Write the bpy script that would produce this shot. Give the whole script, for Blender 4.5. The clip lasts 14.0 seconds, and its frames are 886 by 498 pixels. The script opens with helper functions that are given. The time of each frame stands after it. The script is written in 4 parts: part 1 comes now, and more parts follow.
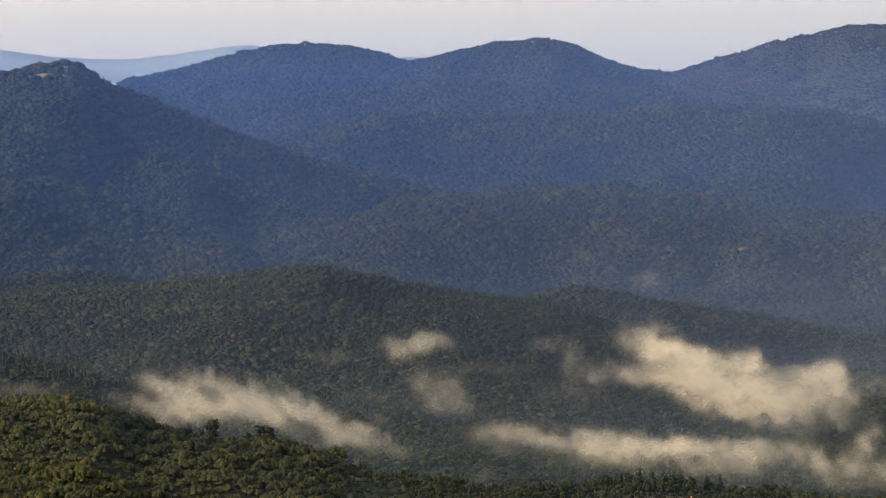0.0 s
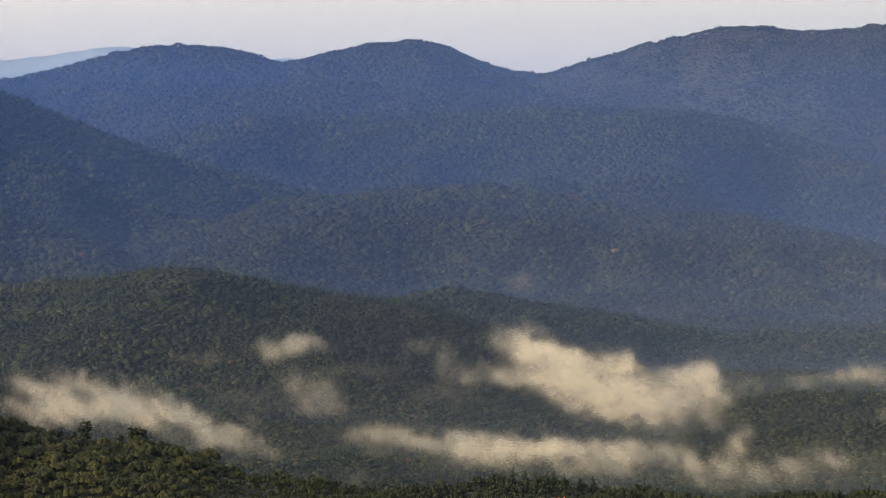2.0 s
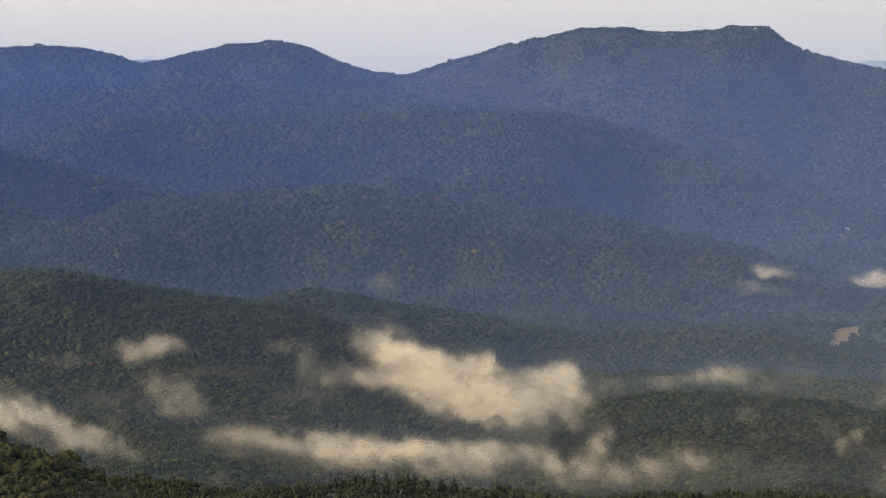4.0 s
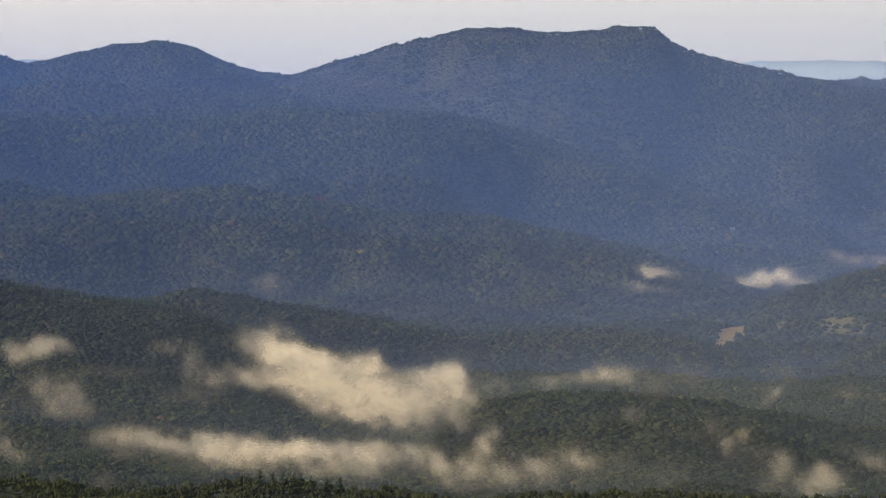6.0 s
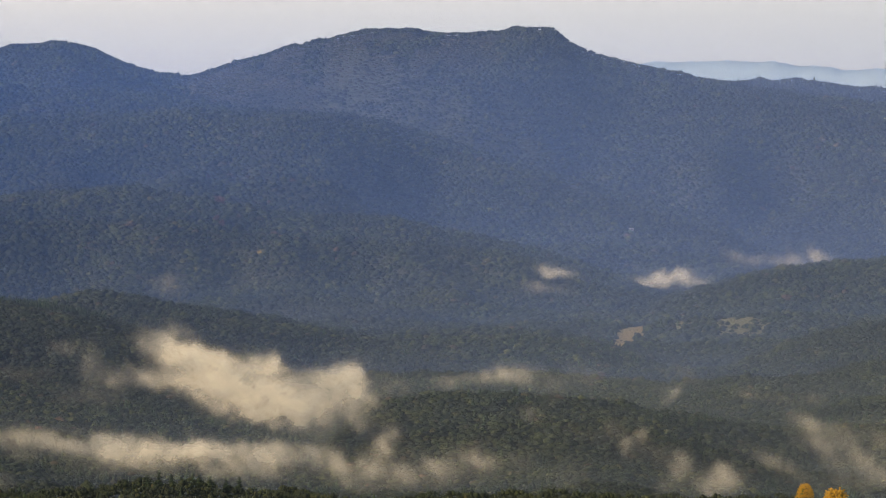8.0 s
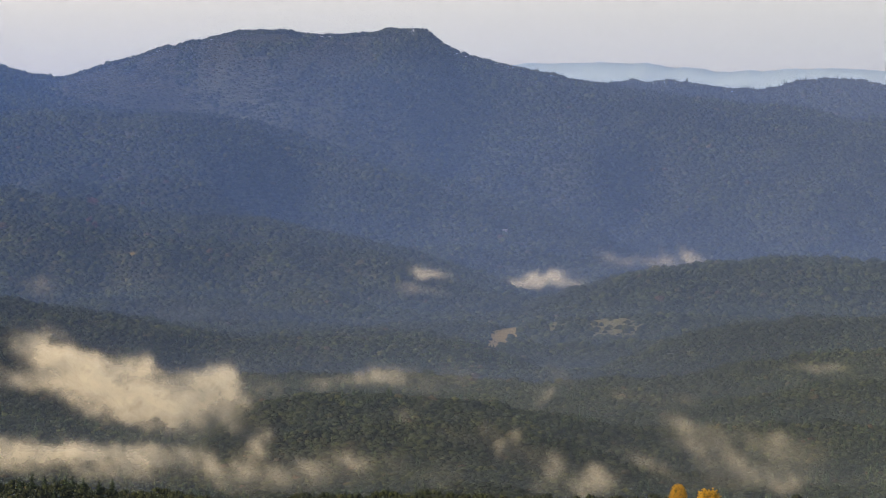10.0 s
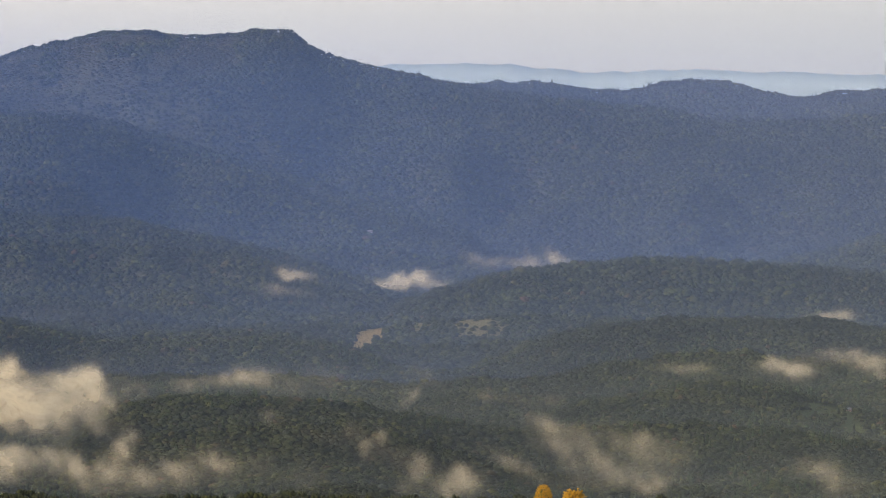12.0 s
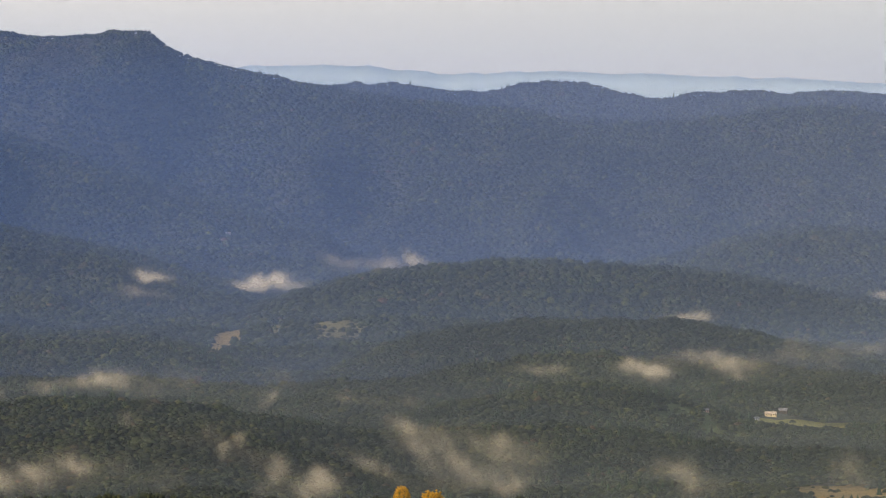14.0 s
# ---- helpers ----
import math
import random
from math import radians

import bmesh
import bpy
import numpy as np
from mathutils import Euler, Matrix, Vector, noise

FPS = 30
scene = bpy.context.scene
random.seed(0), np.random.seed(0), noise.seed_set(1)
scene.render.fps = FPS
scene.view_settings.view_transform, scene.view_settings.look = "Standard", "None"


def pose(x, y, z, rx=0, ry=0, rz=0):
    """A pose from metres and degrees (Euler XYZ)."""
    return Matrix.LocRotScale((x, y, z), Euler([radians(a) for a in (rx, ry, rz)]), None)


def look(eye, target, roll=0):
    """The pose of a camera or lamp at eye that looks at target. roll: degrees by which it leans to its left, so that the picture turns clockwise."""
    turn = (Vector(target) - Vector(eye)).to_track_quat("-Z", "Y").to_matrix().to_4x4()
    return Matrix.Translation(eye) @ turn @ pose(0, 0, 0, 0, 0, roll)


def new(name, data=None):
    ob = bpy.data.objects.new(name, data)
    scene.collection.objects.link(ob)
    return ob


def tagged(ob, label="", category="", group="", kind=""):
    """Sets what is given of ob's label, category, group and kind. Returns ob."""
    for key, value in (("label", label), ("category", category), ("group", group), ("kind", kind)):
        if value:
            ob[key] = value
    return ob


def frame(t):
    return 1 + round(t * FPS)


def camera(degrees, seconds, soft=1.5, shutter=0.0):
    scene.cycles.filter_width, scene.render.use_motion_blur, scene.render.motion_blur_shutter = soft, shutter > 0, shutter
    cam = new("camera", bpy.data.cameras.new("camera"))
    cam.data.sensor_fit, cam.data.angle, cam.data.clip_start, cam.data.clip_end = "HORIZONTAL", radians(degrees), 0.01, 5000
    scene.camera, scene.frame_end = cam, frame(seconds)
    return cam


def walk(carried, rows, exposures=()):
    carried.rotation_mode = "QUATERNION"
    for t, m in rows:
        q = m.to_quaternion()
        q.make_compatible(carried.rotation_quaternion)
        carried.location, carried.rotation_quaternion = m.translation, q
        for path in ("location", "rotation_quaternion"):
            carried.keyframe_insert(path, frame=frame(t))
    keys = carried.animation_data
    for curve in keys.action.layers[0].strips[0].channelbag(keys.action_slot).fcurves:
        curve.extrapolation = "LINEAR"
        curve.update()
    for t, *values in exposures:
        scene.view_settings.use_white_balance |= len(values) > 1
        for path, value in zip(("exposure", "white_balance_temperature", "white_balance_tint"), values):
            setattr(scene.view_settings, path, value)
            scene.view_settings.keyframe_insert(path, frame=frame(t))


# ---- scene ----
FOV = 12.0
EYE = 200.0
cam = camera(FOV, 14.0, soft=0.95)
# seconds, heading to the left of +y, pitch, lean to the left
PAN = [
    (0, 5.9915, -2.3121, 0.000),
    (0.5, 5.5806, -2.3052, 0.007),
    (1, 5.1419, -2.3006, 0.013),
    (1.5, 4.6987, -2.2960, 0.020),
    (2, 4.2640, -2.2906, 0.027),
    (2.5, 3.8138, -2.2837, 0.034),
    (3, 3.3245, -2.2783, 0.040),
    (3.5, 2.8291, -2.2760, 0.047),
    (6, 0.8204, -2.2691, 0.081),
    (6.5, 0.4678, -2.2683, 0.087),
    (7, 0.1582, -2.2668, 0.094),
    (9.5, -1.8243, -2.2445, 0.128),
    (10, -2.2691, -2.2384, 0.134),
    (10.5, -2.7016, -2.2345, 0.141),
    (11, -3.1525, -2.2299, 0.148),
    (11.5, -3.6272, -2.2245, 0.155),
    (12, -4.1019, -2.2207, 0.161),
    (12.5, -4.5620, -2.2169, 0.168),
    (13, -5.0267, -2.2123, 0.175),
    (13.5, -5.5122, -2.2053, 0.181),
    (14, -6.0299, -2.1930, 0.188),
]
walk(cam, [(t, pose(0, 0, EYE, 90 + pitch, 0, heading) @ pose(0, 0, 0, 0, 0, lean)) for t, heading, pitch, lean in PAN])

# ---- light ----
SUN_UP, SUN_FROM = 23.0, 238.0   # elevation; compass bearing of the sun, clockwise from +y
world = bpy.data.worlds.new("world")
scene.world = world
world.use_nodes = True
wn = world.node_tree
sky = wn.nodes.new("ShaderNodeTexSky")
sky.sky_type = "NISHITA"
sky.sun_disc = False
sky.sun_elevation = radians(SUN_UP)
sky.sun_rotation = radians(SUN_FROM)
sky.altitude = 300
sky.air_density, sky.dust_density, sky.ozone_density = 1.0, 6.0, 1.0
wn.nodes["Background"].inputs["Strength"].default_value = 0.06
wn.links.new(sky.outputs["Color"], wn.nodes["Background"].inputs["Color"])
# thin high cloud: whitest low down, warmer on the sun's side
toward = Vector((math.sin(radians(SUN_FROM)) * math.cos(radians(SUN_UP)), math.cos(radians(SUN_FROM)) * math.cos(radians(SUN_UP)), math.sin(radians(SUN_UP))))
where = wn.nodes.new("ShaderNodeTexCoord").outputs["Generated"]
side = wn.nodes.new("ShaderNodeVectorMath")
side.operation = "DOT_PRODUCT"
side.inputs[1].default_value = (-0.94, -0.34, 0)
wn.links.new(where, side.inputs[0])
warm = wn.nodes.new("ShaderNodeMapRange")
warm.inputs["From Min"].default_value, warm.inputs["From Max"].default_value = -0.55, -0.14
wn.links.new(side.outputs["Value"], warm.inputs["Value"])
veil = wn.nodes.new("ShaderNodeMix")
veil.data_type = "RGBA"
veil.inputs[6].default_value, veil.inputs[7].default_value = (0.304, 0.298, 0.290, 1), (0.430, 0.398, 0.352, 1)
wn.links.new(warm.outputs[0], veil.inputs[0])
up = wn.nodes.new("ShaderNodeSeparateXYZ")
wn.links.new(where, up.inputs[0])
thin = wn.nodes.new("ShaderNodeMapRange")
thin.inputs["From Min"].default_value, thin.inputs["From Max"].default_value = 0.02, 0.5
thin.inputs["To Min"].default_value, thin.inputs["To Max"].default_value = 1.0, 0.62
wn.links.new(up.outputs["Z"], thin.inputs["Value"])
cloud = wn.nodes.new("ShaderNodeBackground")
wn.links.new(veil.outputs[2], cloud.inputs["Color"])
wn.links.new(thin.outputs[0], cloud.inputs["Strength"])
both = wn.nodes.new("ShaderNodeAddShader")
wn.links.new(wn.nodes["Background"].outputs[0], both.inputs[0])
wn.links.new(cloud.outputs[0], both.inputs[1])
wn.links.new(both.outputs[0], wn.nodes["World Output"].inputs["Surface"])
sun = new("sun", bpy.data.lights.new("sun", "SUN"))
sun.data.energy, sun.data.angle, sun.data.color = 1.8, radians(9.0), (1.0, 0.75, 0.46)
sun.matrix_world = look(toward * 900 + Vector((0, 0, EYE)), (0, 0, EYE))
scene.view_settings.exposure = 1.05
scene.cycles.transparent_max_bounces = 64


# ---- materials ----
class Nodes:
    """A small builder for one node material."""

    def __init__(self, name):
        self.mat = bpy.data.materials.new(name)
        self.mat.use_nodes = True
        self.tree = self.mat.node_tree
        self.tree.nodes.clear()
        self.out = self.tree.nodes.new("ShaderNodeOutputMaterial")

    def add(self, kind, **given):
        node = self.tree.nodes.new("ShaderNode" + kind)
        for key, value in given.items():
            if key in node.inputs:
                self.put(node.inputs[key], value)
            elif key == "attribute_name":
                node.attribute_name = value
            elif key == "interpolation_type":
                node.interpolation_type = value
        return node

    def put(self, socket, value):
        if isinstance(value, bpy.types.NodeSocket):
            self.tree.links.new(value, socket)
        else:
            socket.default_value = value

    def math(self, op, a, b=0.5, c=0.0):
        node = self.tree.nodes.new("ShaderNodeMath")
        node.operation = op
        for socket, value in zip(node.inputs, (a, b, c)):
            self.put(socket, value)
        return node.outputs[0]

    def ramp(self, fac, stops):
        node = self.tree.nodes.new("ShaderNodeValToRGB")
        while len(node.color_ramp.elements) < len(stops):
            node.color_ramp.elements.new(0.5)
        for e, (at, colour) in zip(node.color_ramp.elements, stops):
            e.position, e.color = at, (*colour, 1) if len(colour) == 3 else colour
        self.put(node.inputs[0], fac)
        return node.outputs[0]

    def noise(self, scale, detail=3.0, rough=0.55, vector=None, distortion=0.0):
        node = self.add("TexNoise", Scale=scale, Detail=detail, Roughness=rough, Distortion=distortion)
        self.put(node.inputs["Vector"], vector or self.coords())
        return node.outputs[0]

    def coords(self):
        return self.add("TexCoord").outputs["Object"]

    def mix(self, fac, a, b, how="MIX"):
        node = self.tree.nodes.new("ShaderNodeMix")
        node.data_type, node.blend_type = "RGBA", how
        self.put(node.inputs[0], fac)
        self.put(node.inputs[6], a if isinstance(a, bpy.types.NodeSocket) else (*a, 1))
        self.put(node.inputs[7], b if isinstance(b, bpy.types.NodeSocket) else (*b, 1))
        return node.outputs[2]

    def bump(self, height, strength, distance):
        return self.add("Bump", Height=height, Strength=strength, Distance=distance).outputs[0]

    def finish(self, shader):
        self.tree.links.new(shader, self.out.inputs["Surface"])
        return self.mat


def plain(name, colour, rough=0.8, vary=0.25, scale=3.0, metal=0.0):
    """Paint, boards, sheet metal: one colour, weathered at two scales."""
    n = Nodes(name)
    dark = tuple(c * (1 - vary) for c in colour)
    tone = n.mix(n.noise(scale, 5), dark, colour)
    tone = n.mix(n.math("MULTIPLY", n.noise(scale * 9, 3), 0.35), tone, dark)
    b = n.add("BsdfPrincipled", Roughness=rough, Metallic=metal)
    n.put(b.inputs["Base Color"], tone)
    n.put(b.inputs["Normal"], n.bump(n.noise(scale * 8, 4), 0.2, 0.02))
    return n.finish(b.outputs[0])


def foliage(name, stops):
    """Leaves of a wood: each crown has its own tone, broken up by leaf clumps and gaps. Noise also puts lit and shaded
    slope patches into the colour.
    """
    n = Nodes(name)
    own = n.add("NewGeometry").outputs["Random Per Island"]
    tone = n.ramp(own, stops)
    # tones of stands, which also paint lit and shaded slopes into the colour
    stand = n.noise(0.014, 4, 0.6)
    tone = n.mix(n.ramp(stand, [(0.46, (0, 0, 0)), (0.68, (0.6, 0.6, 0.6))]), tone, (0.038, 0.043, 0.012))
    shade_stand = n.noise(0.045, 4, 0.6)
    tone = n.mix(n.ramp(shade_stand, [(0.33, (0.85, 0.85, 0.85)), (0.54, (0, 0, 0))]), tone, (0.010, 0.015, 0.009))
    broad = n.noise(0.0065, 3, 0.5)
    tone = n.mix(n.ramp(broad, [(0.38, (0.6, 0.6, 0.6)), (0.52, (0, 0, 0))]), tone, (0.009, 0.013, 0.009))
    # dark gaps between leaf clumps, their shade put into the colour
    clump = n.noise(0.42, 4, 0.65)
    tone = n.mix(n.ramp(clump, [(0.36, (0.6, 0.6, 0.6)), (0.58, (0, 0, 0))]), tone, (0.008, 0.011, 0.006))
    b = n.add("BsdfPrincipled", Roughness=0.75)
    n.put(b.inputs["Base Color"], tone)
    n.put(b.inputs["Specular IOR Level"], 0.15)
    n.put(b.inputs["Normal"], n.bump(n.noise(0.55, 5, 0.65), 0.8, 1.1))
    return n.finish(b.outputs[0])


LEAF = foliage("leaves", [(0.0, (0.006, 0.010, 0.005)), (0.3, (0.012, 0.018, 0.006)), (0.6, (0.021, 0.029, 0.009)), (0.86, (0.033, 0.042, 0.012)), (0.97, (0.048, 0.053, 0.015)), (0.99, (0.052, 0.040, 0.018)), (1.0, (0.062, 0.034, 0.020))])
# brighter, yellower tones than the other leaves
YELLOW_GREEN_LEAF = foliage("yellow_green_leaves", [(0.0, (0.020, 0.024, 0.007)), (0.3, (0.032, 0.038, 0.009)), (0.6, (0.048, 0.052, 0.012)), (0.86, (0.064, 0.064, 0.015)), (1.0, (0.088, 0.074, 0.018))])
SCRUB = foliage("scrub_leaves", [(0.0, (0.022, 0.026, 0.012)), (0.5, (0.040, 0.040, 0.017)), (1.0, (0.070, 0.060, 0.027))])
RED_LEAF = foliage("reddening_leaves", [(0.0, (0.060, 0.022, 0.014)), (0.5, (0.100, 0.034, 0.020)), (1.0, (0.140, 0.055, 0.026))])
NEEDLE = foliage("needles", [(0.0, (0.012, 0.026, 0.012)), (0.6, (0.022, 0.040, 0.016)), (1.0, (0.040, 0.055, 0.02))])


def soil():
    n = Nodes("forest_floor")
    tone = n.mix(n.noise(0.05, 6), (0.020, 0.026, 0.010), (0.050, 0.050, 0.022))
    tone = n.mix(n.math("MULTIPLY", n.noise(0.9, 4), 0.6), tone, (0.012, 0.016, 0.008))
    b = n.add("BsdfPrincipled", Roughness=0.95)
    n.put(b.inputs["Base Color"], tone)
    n.put(b.inputs["Normal"], n.bump(n.noise(0.5, 5), 1.0, 1.0))
    return n.finish(b.outputs[0])


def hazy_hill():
    """Woods so far off that single crowns do not show; haze is painted into their colour."""
    n = Nodes("haze_tinted_woods")
    # pale blue of the hazy air, mixed straight into the base colour
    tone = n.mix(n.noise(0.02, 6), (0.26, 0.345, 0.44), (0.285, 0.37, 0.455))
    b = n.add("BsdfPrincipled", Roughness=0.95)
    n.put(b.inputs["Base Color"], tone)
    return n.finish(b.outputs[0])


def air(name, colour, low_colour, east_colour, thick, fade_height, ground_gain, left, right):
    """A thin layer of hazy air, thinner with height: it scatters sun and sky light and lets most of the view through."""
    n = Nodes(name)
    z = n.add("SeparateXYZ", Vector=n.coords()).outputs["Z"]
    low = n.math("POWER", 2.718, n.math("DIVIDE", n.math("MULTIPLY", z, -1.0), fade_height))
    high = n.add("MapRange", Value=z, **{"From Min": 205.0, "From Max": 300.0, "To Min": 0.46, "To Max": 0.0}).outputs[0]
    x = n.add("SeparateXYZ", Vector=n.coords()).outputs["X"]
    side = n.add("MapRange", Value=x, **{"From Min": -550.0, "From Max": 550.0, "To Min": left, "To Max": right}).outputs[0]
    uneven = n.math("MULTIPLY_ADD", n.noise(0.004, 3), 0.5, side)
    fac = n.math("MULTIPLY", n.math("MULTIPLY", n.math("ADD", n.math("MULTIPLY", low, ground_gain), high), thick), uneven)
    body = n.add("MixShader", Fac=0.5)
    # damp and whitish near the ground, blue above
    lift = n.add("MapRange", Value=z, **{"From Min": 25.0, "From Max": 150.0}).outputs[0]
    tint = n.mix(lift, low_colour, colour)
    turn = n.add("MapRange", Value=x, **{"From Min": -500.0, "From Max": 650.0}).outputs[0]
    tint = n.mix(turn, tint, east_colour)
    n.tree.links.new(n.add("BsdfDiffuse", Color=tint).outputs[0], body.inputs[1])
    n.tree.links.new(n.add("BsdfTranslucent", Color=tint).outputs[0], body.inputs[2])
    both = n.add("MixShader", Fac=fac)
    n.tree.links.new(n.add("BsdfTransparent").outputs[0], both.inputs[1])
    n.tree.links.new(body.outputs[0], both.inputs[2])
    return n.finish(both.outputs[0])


def mist():
    """Fog: water droplets, nearly white, as thick as the sheet's own density, with a fine grain."""
    n = Nodes("fog")
    dense = n.add("Attribute", attribute_name="fog_amount").outputs["Fac"]
    m = n.add("Mapping")
    n.put(m.inputs["Vector"], n.coords())
    m.vector_type = "TEXTURE"
    m.inputs["Rotation"].default_value = (0, radians(27), 0)
    m.inputs["Scale"].default_value = (2.0, 8.0, 0.8)
    fine = n.noise(0.5, 4, 0.6, m.outputs[0], 0.4)
    body = n.math("MULTIPLY", dense, n.math("MULTIPLY_ADD", fine, 0.8, 0.6))
    fac = n.math("SUBTRACT", 1.0, n.math("POWER", 2.718, n.math("MULTIPLY", body, -1.0)))
    colour = (0.74, 0.68, 0.555, 1)
    white = n.add("MixShader", Fac=0.5)
    n.tree.links.new(n.add("BsdfDiffuse", Color=colour).outputs[0], white.inputs[1])
    n.tree.links.new(n.add("BsdfTranslucent", Color=colour).outputs[0], white.inputs[2])
    both = n.add("MixShader", Fac=fac)
    n.tree.links.new(n.add("BsdfTransparent").outputs[0], both.inputs[1])
    n.tree.links.new(white.outputs[0], both.inputs[2])
    return n.finish(both.outputs[0])


SOIL, HAZE_TINTED_WOODS, FOG = soil(), hazy_hill(), mist()


# ---- the land ----
# Each ridge: its distance from the overlook, how far it falls off towards it and behind, and its crest as (bearing, height).
RIDGES, FAR_RANGES = [], []


def ridge(name, distance, front, back, crest):
    (FAR_RANGES if name.startswith("pale") else RIDGES).append((name, distance, front, back, np.array(crest)))


ridge("pale_left", 4850, 200, 200, [
    (-14.32, 226.0), (-12.01, 232.5), (-11.55, 229.3), (-11.21, 223.4), (-10.63, 222.1), (-10.09, 223.4), (-9.48, 229.3), (-8.63, 239.0),
    (-7.71, 233.8), (-6.33, 224.1), (-5.1, 206.5), (-2.03, 193.5),
])
ridge("pale_right", 4850, 200, 200, [
    (1.54, 203.8), (2.93, 220.0), (3.77, 225.9), (4.92, 224.6), (5.46, 220.7), (6.0, 215.5), (7.38, 218.7), (8.69, 216.8),
    (9.61, 213.5), (10.76, 212.2), (12.05, 205.1), (13.83, 202.5),
])
ridge("domes", 4600, 250, 130, [
    (3.46, 177.5), (4.31, 196.0), (4.62, 200.9), (4.83, 204.0), (5.08, 200.9), (5.32, 202.8), (5.85, 197.8), (6.15, 192.9),
    (6.58, 192.9), (6.92, 199.1), (7.23, 204.0), (7.61, 205.2), (8.0, 202.2), (8.3, 195.4), (8.69, 188.0), (9.03, 186.1),
    (9.53, 192.9), (9.99, 194.8), (10.38, 195.4), (10.65, 190.4), (10.99, 194.1), (11.53, 194.8), (12.05, 192.3), (13.83, 183.7),
])
ridge("summits", 4350, 290, 150, [
    (-13.55, 160.5), (-11.25, 175.1), (-10.48, 190.8), (-9.71, 204.2), (-9.09, 217.7), (-8.63, 227.6), (-8.17, 233.4), (-7.79, 235.2),
    (-7.25, 231.7), (-6.79, 224.7), (-6.44, 214.7), (-5.95, 223.5), (-5.48, 231.7), (-5.1, 236.3), (-4.64, 239.8), (-4.41, 237.5),
    (-4.1, 229.3), (-3.72, 217.1), (-3.33, 207.2), (-2.87, 204.8), (-2.64, 208.9), (-2.1, 222.4), (-1.49, 235.8), (-0.95, 244.5),
    (-0.5, 251.4), (0.12, 252.6), (0.35, 248.5), (0.88, 249.1), (1.27, 251.4), (1.65, 254.9), (1.85, 255.5), (2.04, 253.7),
    (2.27, 240.9), (2.46, 230.4), (2.8, 224.5), (3.5, 211.7), (3.96, 204.7), (4.77, 194.2), (5.38, 187.2), (6.15, 180.8),
    (6.92, 175.6), (7.38, 170.9), (8.07, 155.1), (8.84, 143.5), (9.99, 131.8), (10.76, 126.0), (12.05, 111.4), (13.83, 93.9),
])
ridge("upper_spur", 4130, 190, 110, [
    (-11.25, 129.1), (-9.71, 159.5), (-8.63, 176.1), (-7.71, 184.4), (-6.64, 191.6), (-5.95, 198.3), (-5.48, 196.6), (-5.1, 191.1),
    (-4.33, 190.0), (-3.56, 184.4), (-2.41, 173.4), (-1.26, 154.0),
])
ridge("shoulder", 3880, 230, 120, [
    (-10.09, 112.3), (-8.94, 133.1), (-8.17, 147.6), (-7.4, 159.1), (-6.64, 165.3), (-5.48, 166.9), (-4.49, 163.2), (-3.56, 170.5),
    (-2.8, 172.6), (-1.64, 170.0), (-0.88, 169.5), (-0.35, 164.7), (0.42, 149.1), (1.19, 130.9), (2.73, 99.7), (4.26, 71.1),
])
ridge("right_far_hill", 3600, 190, 130, [
    (7.69, 34.2), (8.46, 44.8), (9.23, 55.9), (9.99, 70.4), (10.76, 78.1), (11.38, 81.5), (12.05, 78.1), (13.83, 68.0),
])
ridge("left_mountain", 3520, 260, 200, [
    (-13.93, 171.9), (-12.78, 190.8), (-12.01, 201.2), (-11.55, 208.7), (-11.25, 211.1), (-11.05, 211.5), (-10.9, 207.8), (-10.55, 195.5),
    (-10.09, 183.7), (-9.48, 169.5), (-8.79, 150.7), (-8.17, 138.9), (-7.56, 126.6), (-6.79, 114.3), (-6.02, 103.5), (-5.1, 82.2),
    (-3.56, 49.2),
])
ridge("mid_ridge", 3360, 190, 140, [
    (-7.4, 78.4), (-6.64, 100.9), (-5.87, 105.4), (-5.1, 109.0), (-4.33, 113.5), (-3.64, 115.3), (-3.18, 109.9), (-2.34, 101.3),
    (-1.5, 93.6), (-0.65, 92.3), (-0.19, 90.9), (0.42, 83.2), (1.19, 74.2), (1.96, 63.0), (2.73, 49.5), (3.34, 39.5),
    (3.88, 29.2),
])
ridge("left_spur", 3180, 150, 110, [
    (-13.93, 118.8), (-12.01, 123.0), (-11.48, 122.6), (-10.86, 114.5), (-10.48, 106.0), (-9.71, 91.0), (-8.94, 77.4), (-8.33, 56.9),
    (-7.71, 42.0),
])
ridge("right_ridge", 3120, 125, 100, [
    (3.66, 37.7), (4.12, 46.5), (4.81, 56.5), (5.27, 62.4), (5.58, 61.9), (5.96, 65.3), (6.73, 69.5), (7.42, 70.3),
    (7.88, 66.1), (8.5, 66.1), (9.23, 64.1), (10.38, 55.7), (11.15, 49.4), (12.05, 41.1), (13.83, 28.5),
])
ridge("near_crest_back", 2640, 90, 70, [
    (-13.55, 68.1), (-12.01, 71.6), (-11.55, 75.9), (-11.02, 77.6), (-10.55, 75.9), (-10.25, 71.6), (-9.71, 64.5),
])
ridge("low_ridge", 2660, 100, 90, [
    (-5.48, 51.1), (-4.64, 61.1), (-4.18, 64.3), (-3.72, 62.8), (-3.18, 56.4), (-2.41, 51.1), (-1.64, 45.7), (-1.11, 39.6),
    (-0.35, 36.4), (0.27, 37.1), (0.81, 38.9), (1.42, 39.6), (1.96, 36.0), (2.57, 31.0), (3.5, 24.6),
])
ridge("right_low_ridge", 2620, 115, 95, [
    (4.04, 21.9), (4.81, 30.0), (5.58, 39.1), (6.34, 46.1), (7.11, 50.7), (8.27, 51.7), (8.65, 52.1), (9.07, 52.8),
    (9.61, 50.0), (10.38, 43.0), (11.15, 36.0), (12.05, 25.4), (13.83, 14.9),
])
